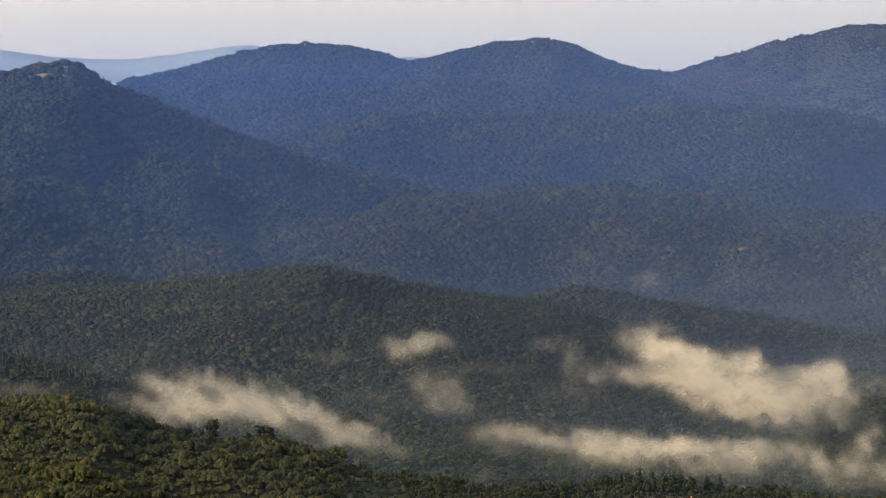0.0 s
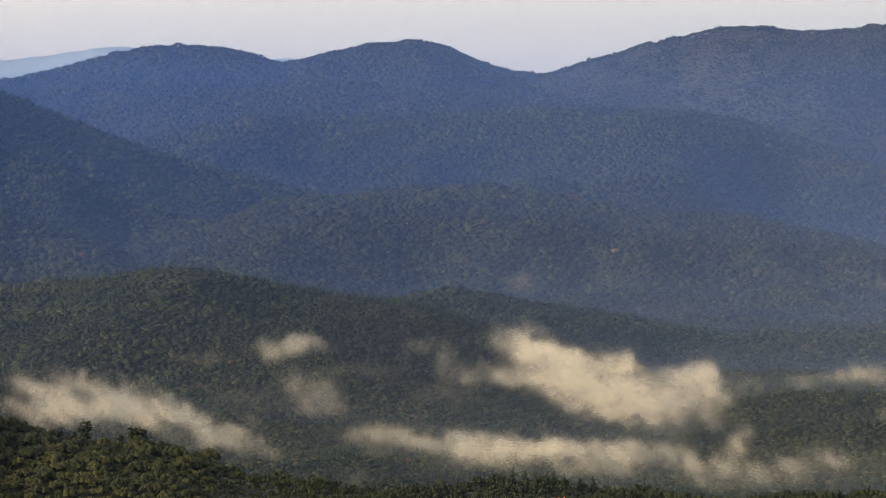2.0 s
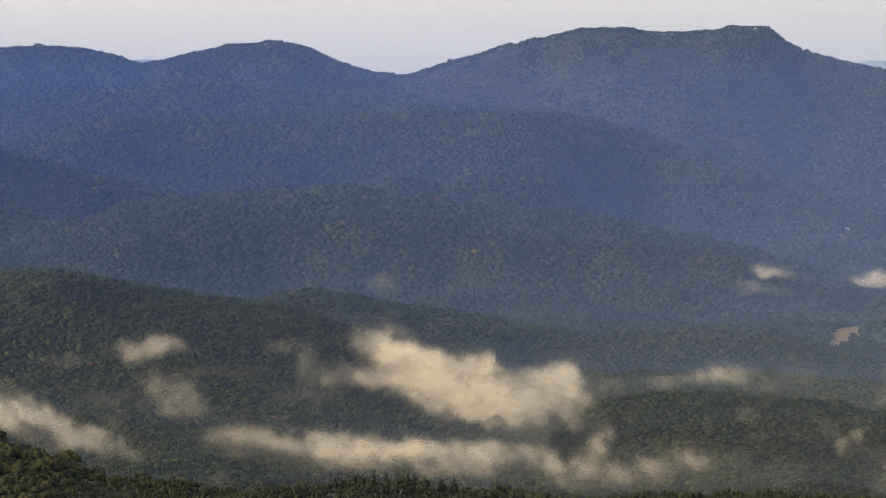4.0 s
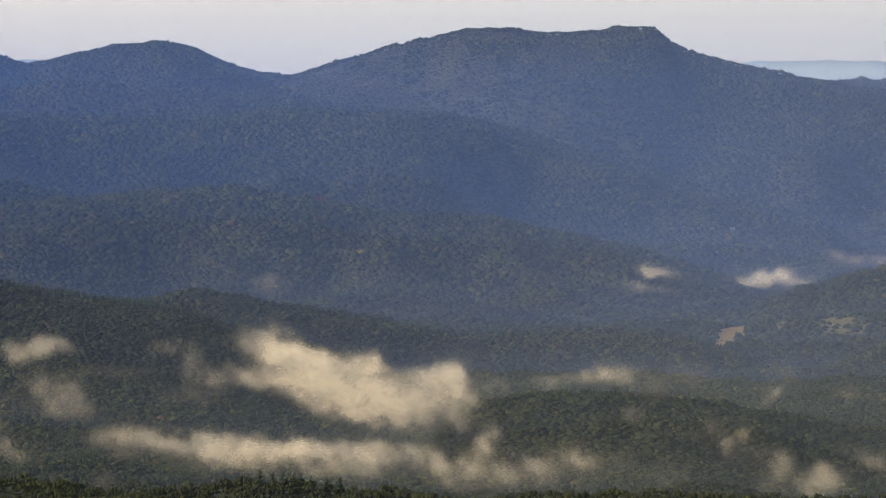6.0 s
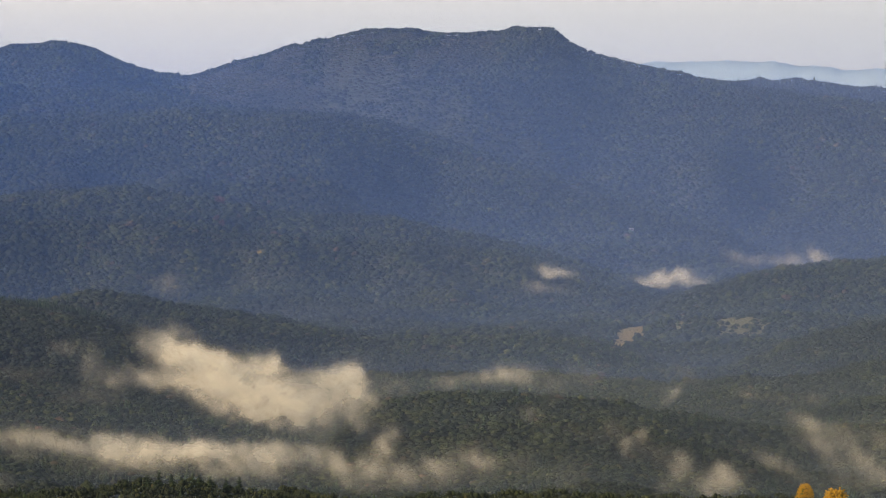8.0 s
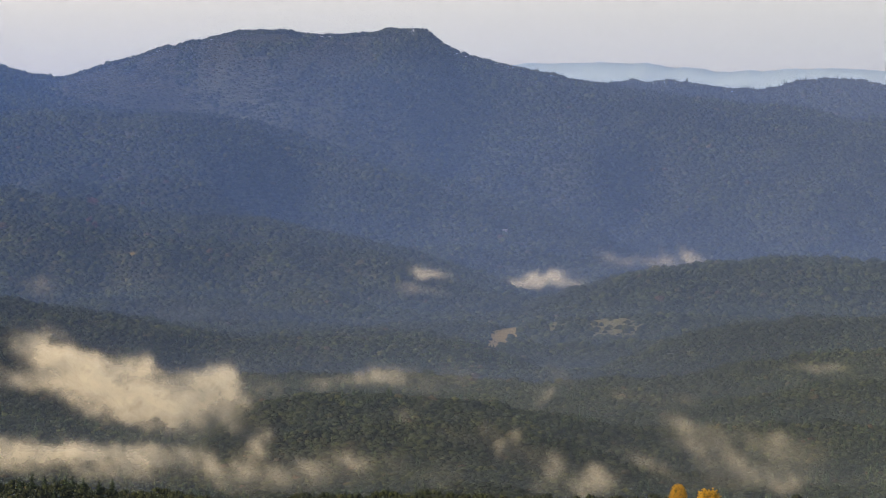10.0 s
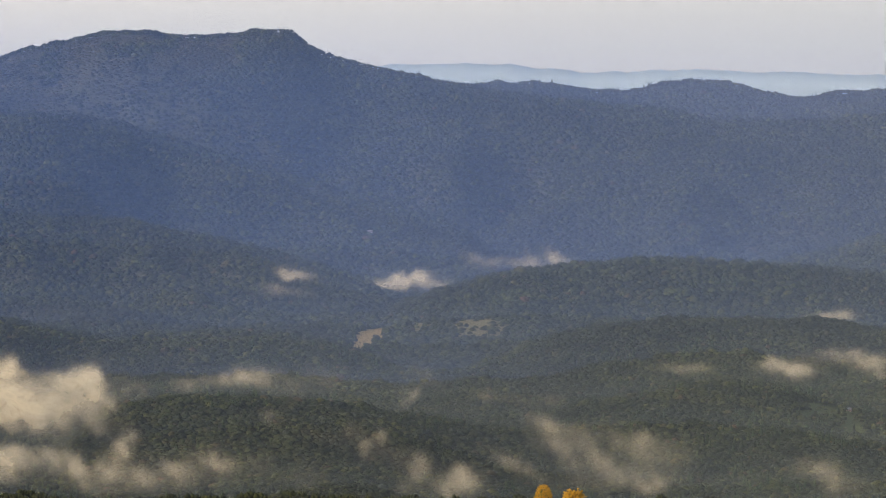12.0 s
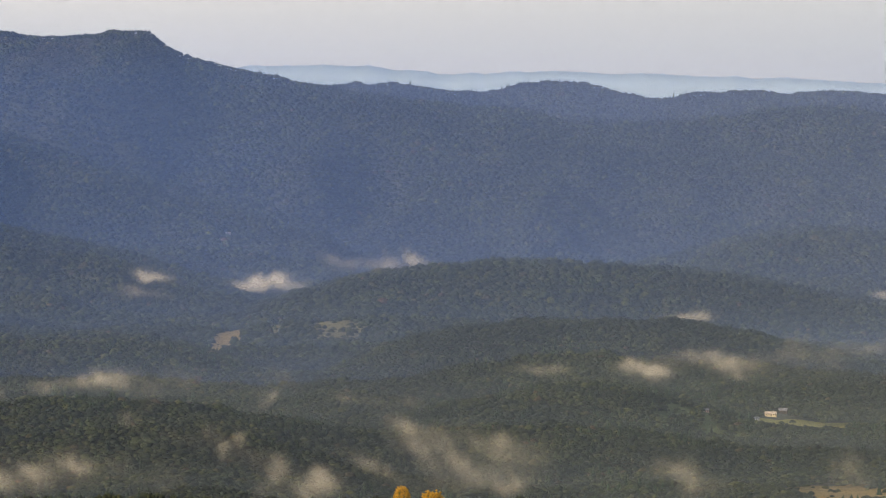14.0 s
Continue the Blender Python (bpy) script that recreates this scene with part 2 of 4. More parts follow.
ridge("near_ridge", 2400, 230, 110, [
    (-13.93, 70.0), (-12.01, 74.8), (-11.25, 79.3), (-10.63, 80.6), (-9.71, 82.2), (-8.79, 86.1), (-8.17, 90.0), (-7.71, 90.6),
    (-7.25, 87.7), (-6.79, 82.9), (-6.18, 78.1), (-5.48, 73.2), (-4.72, 69.4), (-4.18, 64.2), (-3.56, 56.5), (-2.8, 45.9),
    (-1.64, 31.4),
])
ridge("fog_hill", 2000, 105, 95, [
    (-0.81, 36.7), (-0.5, 46.9), (-0.12, 49.9), (0.42, 50.9), (1.19, 51.7), (1.96, 50.1), (2.73, 46.9), (3.5, 42.6),
    (4.26, 37.0), (5.55, 26.8),
])
ridge("house_hill", 2230, 90, 80, [
    (5.0, 19.3), (5.77, 25.3), (6.54, 31.3), (7.31, 38.2), (8.07, 41.5), (8.84, 36.4), (9.61, 29.2), (10.76, 25.3),
    (12.05, 20.8), (13.83, 17.9),
])
ridge("left_knoll", 1880, 95, 70, [
    (-13.93, 79.6), (-12.01, 75.0), (-11.63, 72.5), (-11.25, 69.5), (-10.63, 64.4), (-10.17, 60.4), (-9.9, 55.6), (-9.48, 44.3),
])
ridge("front_slope", 1450, 200, 95, [
    (-13.93, 88.6), (-12.01, 86.6), (-11.55, 88.2), (-10.86, 86.8), (-10.48, 80.8), (-10.02, 75.6), (-9.33, 73.4), (-8.33, 70.1),
    (-7.71, 66.6), (-7.02, 61.0), (-6.25, 57.9), (-5.48, 55.1), (-4.72, 53.2), (-3.56, 57.5), (-2.8, 57.9), (-2.03, 55.1),
    (-0.49, 51.2), (1.54, 53.4), (4.62, 52.7), (7.69, 52.4), (10.76, 52.2), (13.83, 52.0),
])
LATTICE = np.random.RandomState(7).rand(256, 256)


def ripple(x, y):
    """Smooth noise, -1 to 1, with a wavelength of about one."""
    xi, yi = np.floor(x).astype(int), np.floor(y).astype(int)
    fx, fy = x - xi, y - yi
    fx, fy = fx * fx * (3 - 2 * fx), fy * fy * (3 - 2 * fy)
    a, b = LATTICE[xi % 256, yi % 256], LATTICE[(xi + 1) % 256, yi % 256]
    c, d = LATTICE[xi % 256, (yi + 1) % 256], LATTICE[(xi + 1) % 256, (yi + 1) % 256]
    return 2 * ((a * (1 - fx) + b * fx) * (1 - fy) + (c * (1 - fx) + d * fx) * fy) - 1


FINE = np.arange(-30, 30.001, 0.02)
CRESTS = []
for _, _, _, _, crest in RIDGES:
    line = np.interp(FINE, crest[:, 0], crest[:, 1])
    # a ridge that ends within the valley runs out into its floor
    first, last = crest[0, 0], crest[-1, 0]
    if first > -11.5:
        line -= 45 * np.clip(first - FINE, 0, None)
    if last < 11.5:
        line -= 45 * np.clip(FINE - last, 0, None)
    bell = np.exp(-np.linspace(-2, 2, 9) ** 2)
    CRESTS.append(np.convolve(np.pad(line, 4, "edge"), bell / bell.sum(), "valid"))


def land(bearing, r):
    """Height of the ground, and the number of the ridge that makes it, at a bearing in degrees and a distance."""
    floor = 24 + 174.4 * np.exp(-(r / 260.0) ** 1.3)
    lateral = r * np.radians(bearing)
    settled = np.clip((r - 900) / 400, 0, 1)
    floor = floor + settled * (6 * ripple(lateral / 260, r / 300) + 6.0 * ripple(lateral / 95 + 40, r / 120) + 3.0 * ripple(lateral / 41 + 70, r / 70 + 9))
    total, best, owner = 0, np.zeros_like(r), np.zeros(r.shape, int)
    for k, (name, distance, front, back, _) in enumerate(RIDGES):
        top = np.interp(bearing, FINE, CRESTS[k])
        wander = 0.22 * front * ripple(bearing * distance / 60 / 380 + 9 * k, bearing * 0 + k)
        d = r - distance - wander
        g = np.where(d < 0, np.exp(-((d / front) ** 2)), np.exp(-((d / back) ** 2)))
        spur = ripple(lateral / 150 + d / 420 + 17 * k, d / 500) + 0.6 * ripple(lateral / 62 - d / 200 + 5 * k, d / 260)
        gully = ripple(lateral / 44 + d / 130 + 3 * k, d / 62 + 11 * k)
        rugged = min(1.0, max(0.0, (distance - 3100) / 400))
        h = np.maximum(top - 24, 0) * (g + (0.58 + 0.28 * rugged) * spur * g * (1 - g) * (d < 0)) + (4.2 + 7.0 * rugged) * gully * np.clip(4 * g * (1 - g), 0, 1) * (d < 0)
        h = np.maximum(h, 0)
        total = total + h**9
        owner = np.where(h > best, k, owner)
        best = np.maximum(best, h)
    best9 = total ** (1 / 9)
    keep = np.clip(best9 / 30, 0, 1)
    return floor * (1 - keep) + 24 * keep + best9, owner


BEARINGS = np.concatenate([np.arange(-180, -14, 4.0), np.arange(-14, 14.001, 0.1), np.arange(18, 180.1, 4.0)])
RANGES = np.concatenate([np.array([0.0, 2, 4, 6, 9, 14, 22, 35]), np.arange(50, 1250, 40.0), np.arange(1250, 4960, 20.0), np.array([5100, 5500, 6200, 7500])])
gb, gr = np.meshgrid(BEARINGS, RANGES, indexing="ij")
GROUND_Z, GROUND_OWNER = land(gb, gr)


def ground_at(bearing, r):
    """Height of the ground sheet, between its vertices."""
    i = np.clip(np.searchsorted(BEARINGS, bearing) - 1, 0, len(BEARINGS) - 2)
    j = np.clip(np.searchsorted(RANGES, r) - 1, 0, len(RANGES) - 2)
    a = (bearing - BEARINGS[i]) / (BEARINGS[i + 1] - BEARINGS[i])
    b = (r - RANGES[j]) / (RANGES[j + 1] - RANGES[j])
    z = GROUND_Z
    return (z[i, j] * (1 - b) + z[i, j + 1] * b) * (1 - a) + (z[i + 1, j] * (1 - b) + z[i + 1, j + 1] * b) * a


def spot(bearing, r, lift=0.0):
    """The point of the ground at a bearing and distance."""
    z = float(ground_at(np.array([bearing]), np.array([r]))[0])
    return Vector((r * math.sin(radians(bearing)), r * math.cos(radians(bearing)), z + lift))


def mesh_of(name, verts, faces, materials, smooth=True, slots=None):
    """A mesh from arrays of vertices and of faces with the same number of corners."""
    me = bpy.data.meshes.new(name)
    verts, faces = np.asarray(verts, np.float32), np.asarray(faces, np.int32)
    me.vertices.add(len(verts))
    me.vertices.foreach_set("co", verts.ravel())
    me.loops.add(faces.size)
    me.loops.foreach_set("vertex_index", faces.ravel())
    me.polygons.add(len(faces))
    me.polygons.foreach_set("loop_start", np.arange(0, faces.size, faces.shape[1], dtype=np.int32))
    me.polygons.foreach_set("use_smooth", np.full(len(faces), smooth))
    for m in materials:
        me.materials.append(m)
    if slots is not None:
        me.polygons.foreach_set("material_index", np.asarray(slots, np.int32))
    me.update(calc_edges=True)
    me.validate()
    return me


def grid_faces(n, m, closed=False):
    i, j = np.meshgrid(np.arange(n if closed else n - 1), np.arange(m - 1), indexing="ij")
    a, b = i * m + j, ((i + 1) % n) * m + j
    return np.stack([a, a + 1, b + 1, b], -1).reshape(-1, 4)


verts = np.stack([gr * np.sin(np.radians(gb)), gr * np.cos(np.radians(gb)), GROUND_Z], -1).reshape(-1, 3)
faces = grid_faces(len(BEARINGS), len(RANGES), closed=True)
ground = new("ground", mesh_of("ground", verts, faces, [SOIL]))
tagged(ground, "wooded valley floor and hill ground under the trees", "ground", kind="structure")


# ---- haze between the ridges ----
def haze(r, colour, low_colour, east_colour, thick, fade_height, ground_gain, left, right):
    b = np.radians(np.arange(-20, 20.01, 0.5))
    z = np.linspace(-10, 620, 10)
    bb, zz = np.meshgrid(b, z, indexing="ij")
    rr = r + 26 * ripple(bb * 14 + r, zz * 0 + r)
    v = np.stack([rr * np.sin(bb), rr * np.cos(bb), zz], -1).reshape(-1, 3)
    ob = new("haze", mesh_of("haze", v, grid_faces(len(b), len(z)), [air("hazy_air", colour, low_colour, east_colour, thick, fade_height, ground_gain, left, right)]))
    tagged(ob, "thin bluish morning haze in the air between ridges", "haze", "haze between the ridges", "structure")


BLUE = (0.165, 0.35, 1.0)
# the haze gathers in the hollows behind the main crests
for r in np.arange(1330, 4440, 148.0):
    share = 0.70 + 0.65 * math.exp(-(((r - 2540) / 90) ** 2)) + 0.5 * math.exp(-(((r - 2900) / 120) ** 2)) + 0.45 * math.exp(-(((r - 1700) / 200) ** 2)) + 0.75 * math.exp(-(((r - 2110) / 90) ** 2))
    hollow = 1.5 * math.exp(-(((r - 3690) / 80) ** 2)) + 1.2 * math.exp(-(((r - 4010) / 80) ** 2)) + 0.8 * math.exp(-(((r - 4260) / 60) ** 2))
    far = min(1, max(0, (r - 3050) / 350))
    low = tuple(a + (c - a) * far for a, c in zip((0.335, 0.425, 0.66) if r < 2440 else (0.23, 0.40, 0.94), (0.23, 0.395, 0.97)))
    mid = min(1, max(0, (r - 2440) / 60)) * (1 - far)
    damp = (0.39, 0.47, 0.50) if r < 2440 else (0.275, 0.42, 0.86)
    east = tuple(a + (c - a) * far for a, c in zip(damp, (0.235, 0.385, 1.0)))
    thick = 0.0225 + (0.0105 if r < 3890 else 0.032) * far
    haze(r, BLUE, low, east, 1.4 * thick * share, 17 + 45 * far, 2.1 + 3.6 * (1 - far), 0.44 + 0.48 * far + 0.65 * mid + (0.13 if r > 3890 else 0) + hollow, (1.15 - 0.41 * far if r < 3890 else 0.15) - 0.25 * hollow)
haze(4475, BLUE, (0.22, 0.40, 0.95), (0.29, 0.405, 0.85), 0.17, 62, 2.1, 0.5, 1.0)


# ---- distant ranges ----
def range_behind(name, crest, r):
    """A far mountain range beyond the valley: a long hill with a front and a back slope."""
    line = np.array(crest)
    b = np.arange(-15, 15.01, 0.05)
    top = np.interp(b, line[:, 0], line[:, 1]) + 1.5 * ripple(b * 5, b * 0) + 0.7 * ripple(b * 17, b * 0)
    steps = np.array([-46, -34, -20, -9, 0, 25, 60])
    drop = np.array([1.0, 0.7, 0.32, 0.1, 0.0, 0.2, 1.0])
    bb, ss = np.meshgrid(np.radians(b), steps, indexing="ij")
    zz = top[:, None] - drop[None] * (top[:, None] - 20)
    v = np.stack([(r + ss) * np.sin(bb), (r + ss) * np.cos(bb), zz], -1).reshape(-1, 3)
    ob = new(name, mesh_of(name, v, grid_faces(len(b), len(steps)), [HAZE_TINTED_WOODS]))
    tagged(ob, "far mountain range with the haze's pale blue put into its colour", "mountain range", kind="structure")


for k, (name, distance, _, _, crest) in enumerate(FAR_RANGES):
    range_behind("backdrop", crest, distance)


# ---- woods ----
def crown_shapes(levels, count, seed, squash=0.9, rough=0.22, cut=-0.45, leafy=0.0):
    """Lumpy crowns, of unit radius, cut off below."""
    rng, shapes = random.Random(seed), []
    for _ in range(count):
        bm = bmesh.new()
        bmesh.ops.create_icosphere(bm, subdivisions=levels, radius=1.0)
        shift = Vector((rng.uniform(-9, 9), rng.uniform(-9, 9), rng.uniform(-9, 9)))
        for v in bm.verts:
            d = v.co.normalized()
            v.co = d * (1 + rough * 1.5 * noise.noise(d * 1.7 + shift) + rng.uniform(-rough, rough) * 0.3 + leafy * (noise.noise(d * 4.5 + shift) + rng.uniform(-0.5, 0.5)))
            v.co.z *= squash
        low = [f for f in bm.faces if f.calc_center_median().z < cut]
        bmesh.ops.delete(bm, geom=low, context="FACES")
        bmesh.ops.triangulate(bm, faces=bm.faces)
        bm.verts.index_update()
        shapes.append((np.array([v.co[:] for v in bm.verts]), np.array([[v.index for v in f.verts] for f in bm.faces])))
        bm.free()
    return shapes


def dome_shapes(count, seed, levels=((-0.15, 1.0), (0.42, 0.92), (0.82, 0.5)), sides=7):
    """Crowns of a closed canopy, seen from above: uneven domes of unit radius, some with two heads."""
    rng, shapes = random.Random(seed), []
    for _ in range(count):
        head = Vector((rng.uniform(-0.25, 0.25), rng.uniform(-0.25, 0.25), 0))
        vs = []
        for level, wide in levels:
            turn = rng.uniform(0, 1)
            for k in range(sides):
                a, w = turn + k * math.tau / sides, wide * rng.uniform(0.74, 1.22)
                vs.append((w * math.cos(a) + head.x * level, w * math.sin(a) + head.y * level, level + rng.uniform(-0.17, 0.17)))
        vs.append((head.x, head.y, rng.uniform(0.86, 1.08)))
        fs = []
        last = (len(levels) - 1) * sides
        for o in range(0, last, sides):
            for k in range(sides):
                j = (k + 1) % sides
                fs += [(o + k, o + j, o + sides + j), (o + k, o + sides + j, o + sides + k)]
        fs += [(last + k, last + (k + 1) % sides, last + sides) for k in range(sides)]
        shapes.append((np.array(vs), np.array(fs)))
    return shapes


def clump_shapes(count, seed, heads, clumps):
    """Crowns of unit radius made of leafy heads, large and small, one leaning on another."""
    rng, shapes = random.Random(seed), []
    for _ in range(count):
        vs, fs, at = [], [], 0
        for k in range(clumps):
            v, f = heads[rng.randrange(len(heads))]
            a, out = k * 2.4 + rng.uniform(-0.5, 0.5), 0.72 * math.sqrt((k + 0.3) / clumps) * rng.uniform(0.8, 1.15)
            big = rng.uniform(0.24, 0.42)
            turn = rng.uniform(0, math.tau)
            c, s = math.cos(turn), math.sin(turn)
            up = 0.75 * math.sqrt(max(0, 1 - out * out)) - 0.25 + rng.uniform(-0.14, 0.14)
            vs.append(np.stack([(v[:, 0] * c - v[:, 1] * s) * big + out * math.cos(a), (v[:, 0] * s + v[:, 1] * c) * big + out * math.sin(a), v[:, 2] * big * 1.1 + up], -1))
            fs.append(f + at)
            at += len(v)
        shapes.append((np.concatenate(vs), np.concatenate(fs)))
    return shapes


def spire_shapes(count, seed):
    """Conifers: drooping tiers round a pointed top, of unit height."""
    rng, shapes = random.Random(seed), []
    for _ in range(count):
        vs, fs, sides = [], [], 6
        for tier in range(3):
            base, wide, tip = 0.12 + 0.27 * tier, 0.30 - 0.075 * tier, 0.52 + 0.24 * tier
            o = len(vs)
            turn = rng.uniform(0, 6)
            for k in range(sides):
                a, w = turn + k * math.tau / sides, wide * rng.uniform(0.75, 1.25)
                vs.append((w * math.cos(a), w * math.sin(a), base + rng.uniform(-0.04, 0.04)))
            vs.append((rng.uniform(-0.02, 0.02), rng.uniform(-0.02, 0.02), tip))
            fs += [(o + k, o + (k + 1) % sides, o + sides) for k in range(sides)]
        shapes.append((np.array(vs), np.array(fs)))
    return shapes


def scatter(shapes, places, radii, heights, turns, picks):
    """One array of vertices and one of triangles, for all the crowns."""
    allv, allf, at = [], [], 0
    for k, (v, f) in enumerate(shapes):
        sel = np.nonzero(picks == k)[0]
        if not len(sel):
            continue
        c, s = np.cos(turns[sel])[:, None], np.sin(turns[sel])[:, None]
        x = (v[None, :, 0] * c - v[None, :, 1] * s) * radii[sel][:, None] + places[sel, 0:1]
        y = (v[None, :, 0] * s + v[None, :, 1] * c) * radii[sel][:, None] + places[sel, 1:2]
        z = v[None, :, 2] * heights[sel][:, None] + places[sel, 2:3]
        allv.append(np.stack([x, y, z], -1).reshape(-1, 3))
        allf.append((f[None] + (at + np.arange(len(sel)) * len(v))[:, None, None]).reshape(-1, 3))
        at += len(sel) * len(v)
    return (np.concatenate(allv), np.concatenate(allf)) if allv else (np.zeros((0, 3)), np.zeros((0, 3), int))


# clearings: bearing, distance, half width across and half depth, in metres, turn in degrees
CLEARINGS = [
    (3.10, 2880, 11, 120, -5), (3.80, 2950, 10, 24, 0), (4.58, 2915, 19, 55, 0),
    (10.88, 2246, 25, 19, 0), (9.5, 2200, 22, 32, 0), (11.45, 1885, 27, 48, 0), (9.3, 2062, 12, 26, 0), (-11.44, 3440, 13, 8, 0), (3.11, 3752, 5, 12, 0),
    (-1.97, 3212, 2.6, 3.0, 0),
]


# yards kept free of trees in front of the buildings: bearing, distance, half width
YARDS = [(10.49, 2274, 4.6), (10.66, 2292, 3.2), (10.30, 2250, 2.2), (9.62, 2236, 2.2), (3.11, 3766, 3.2), (-11.10, 3456, 2.6), (1.851, 4351, 2.6)]


def in_clearing(bearing, r):
    inside = np.zeros(bearing.shape, bool)
    for b, d, wide, deep, turn in CLEARINGS:
        x, y = r * np.radians(bearing - b), r - d
        c, s = math.cos(radians(turn)), math.sin(radians(turn))
        edge = 1 + 0.55 * ripple(x / 6 + b, y / 12) + 0.3 * ripple(x / 2.7, y / 5 + b)
        inside |= ((x * c + y * s) / wide) ** 2 + ((-x * s + y * c) / deep) ** 2 < edge
    return inside


def in_yard(bearing, r):
    inside = np.zeros(bearing.shape, bool)
    for b, d, wide in YARDS:
        inside |= (np.abs(r * np.radians(bearing - b)) < wide) & (r > d - 45) & (r < d + 4)
    return inside


rng = np.random.RandomState(11)
tb, tr = [], []
SPACING = ((1290, 1480, 1580, 1800, 2500, 2900, 3600, 3850), (3.3, 3.2, 2.5, 2.35, 2.45, 3.3, 3.5, 3.55))   # between trunks, by distance
r = 1290.0
while r < 4640:
    gap = float(np.interp(r, *SPACING))
    step = math.degrees(gap * 1.05 / r)
    b = np.arange(-12.9, 12.9, step)
    tb.append(b + rng.uniform(-0.45, 0.45, b.size) * step)
    tr.append(r + rng.uniform(-0.48, 0.48, b.size) * gap)
    r += gap
tb, tr = np.concatenate(tb), np.concatenate(tr)
keep = (~in_clearing(tb, tr) | (rng.rand(len(tb)) < np.where((tb > 9.0) & (tb < 10.0), 0.32, np.where((tb > 3.5) & (tb < 5.1), 0.18, 0.03)))) & ~in_yard(tb, tr)
tb, tr = tb[keep], tr[keep]
tz = ground_at(tb, tr)
# slopes turned away from the overlook carry fewer, wider crowns
ang = (GROUND_Z + 4.0 - EYE) / np.maximum(RANGES, 1)[None]
ang[:, RANGES < 900] = -1
shade = np.maximum.accumulate(ang, 1)
bi = np.clip(np.searchsorted(BEARINGS, tb) - 1, 0, len(BEARINGS) - 1)
ri = np.clip(np.searchsorted(RANGES, tr) - 2, 0, len(RANGES) - 1)
open_slope = (tz + 5.2 - EYE) / tr > shade[bi, ri]
thin = np.where(open_slope & ((tz + 5.5 - EYE) / tr > -0.1025), 1.0, 0.04) > rng.rand(len(tb))
tb, tr, tz, open_slope = tb[thin], tr[thin], tz[thin], open_slope[thin]
_, owners = land(tb, tr)
N = len(tb)
size = np.interp(tr, (1500, 1700, 2600, 3000), (0.70, 0.72, 0.75, 0.84)) * np.interp(tr, *SPACING) * np.clip(rng.lognormal(-0.03, 0.30, N), 0.5, 1.6) * np.where(open_slope | (tr < 1600), 1.0, 1.4)
# the canopy swells and sinks from stand to stand
tx = tr * np.radians(tb)
size *= (1 + 0.24 * ripple(tx / 17, tr / 26)) 
for k, (name, distance, *_) in enumerate(RIDGES):
    if distance > 4200:
        on_top = (owners == k) & (tz > np.interp(tb, FINE, CRESTS[k]) - 9)
        size[on_top] *= 0.68
        tz[on_top] += 1.0
tall = size * rng.uniform(0.75, 1.2, N) * np.interp(tr, (1500, 1650, 2300, 2900), (1.0, 0.6, 0.66, 0.7))
swell = 1.2 * ripple(tx / 13 + 5, tr / 19) + 0.8 * ripple(tx / 6.5, tr / 9 + 5)
places = np.stack([tr * np.sin(np.radians(tb)), tr * np.cos(np.radians(tb)), tz + 1.2 + 0.55 * tall + rng.uniform(0, 0.9, N) + swell], -1)
turns = rng.uniform(0, math.tau, N)
far_shapes = dome_shapes(30, 4, sides=5)
low_shapes = dome_shapes(36, 8, ((-0.2, 1.0), (0.5, 0.78)), 4)
tiny_shapes = dome_shapes(36, 12, ((-0.25, 1.0), (0.45, 0.8)), 4)
near_shapes = clump_shapes(18, 3, low_shapes, 15)
leafy_shapes = clump_shapes(14, 9, low_shapes, 6)
small_shapes = crown_shapes(1, 24, 6, rough=0.26, cut=-0.05)
spires = spire_shapes(10, 5)
pine_belt = {"summits": 0.0, "near_ridge": 0.05, "low_ridge": 0.08, "left_knoll": 0.1, "front_slope": 0.03, "right_low_ridge": 0.04, "house_hill": 0.06, "fog_hill": 0.03}
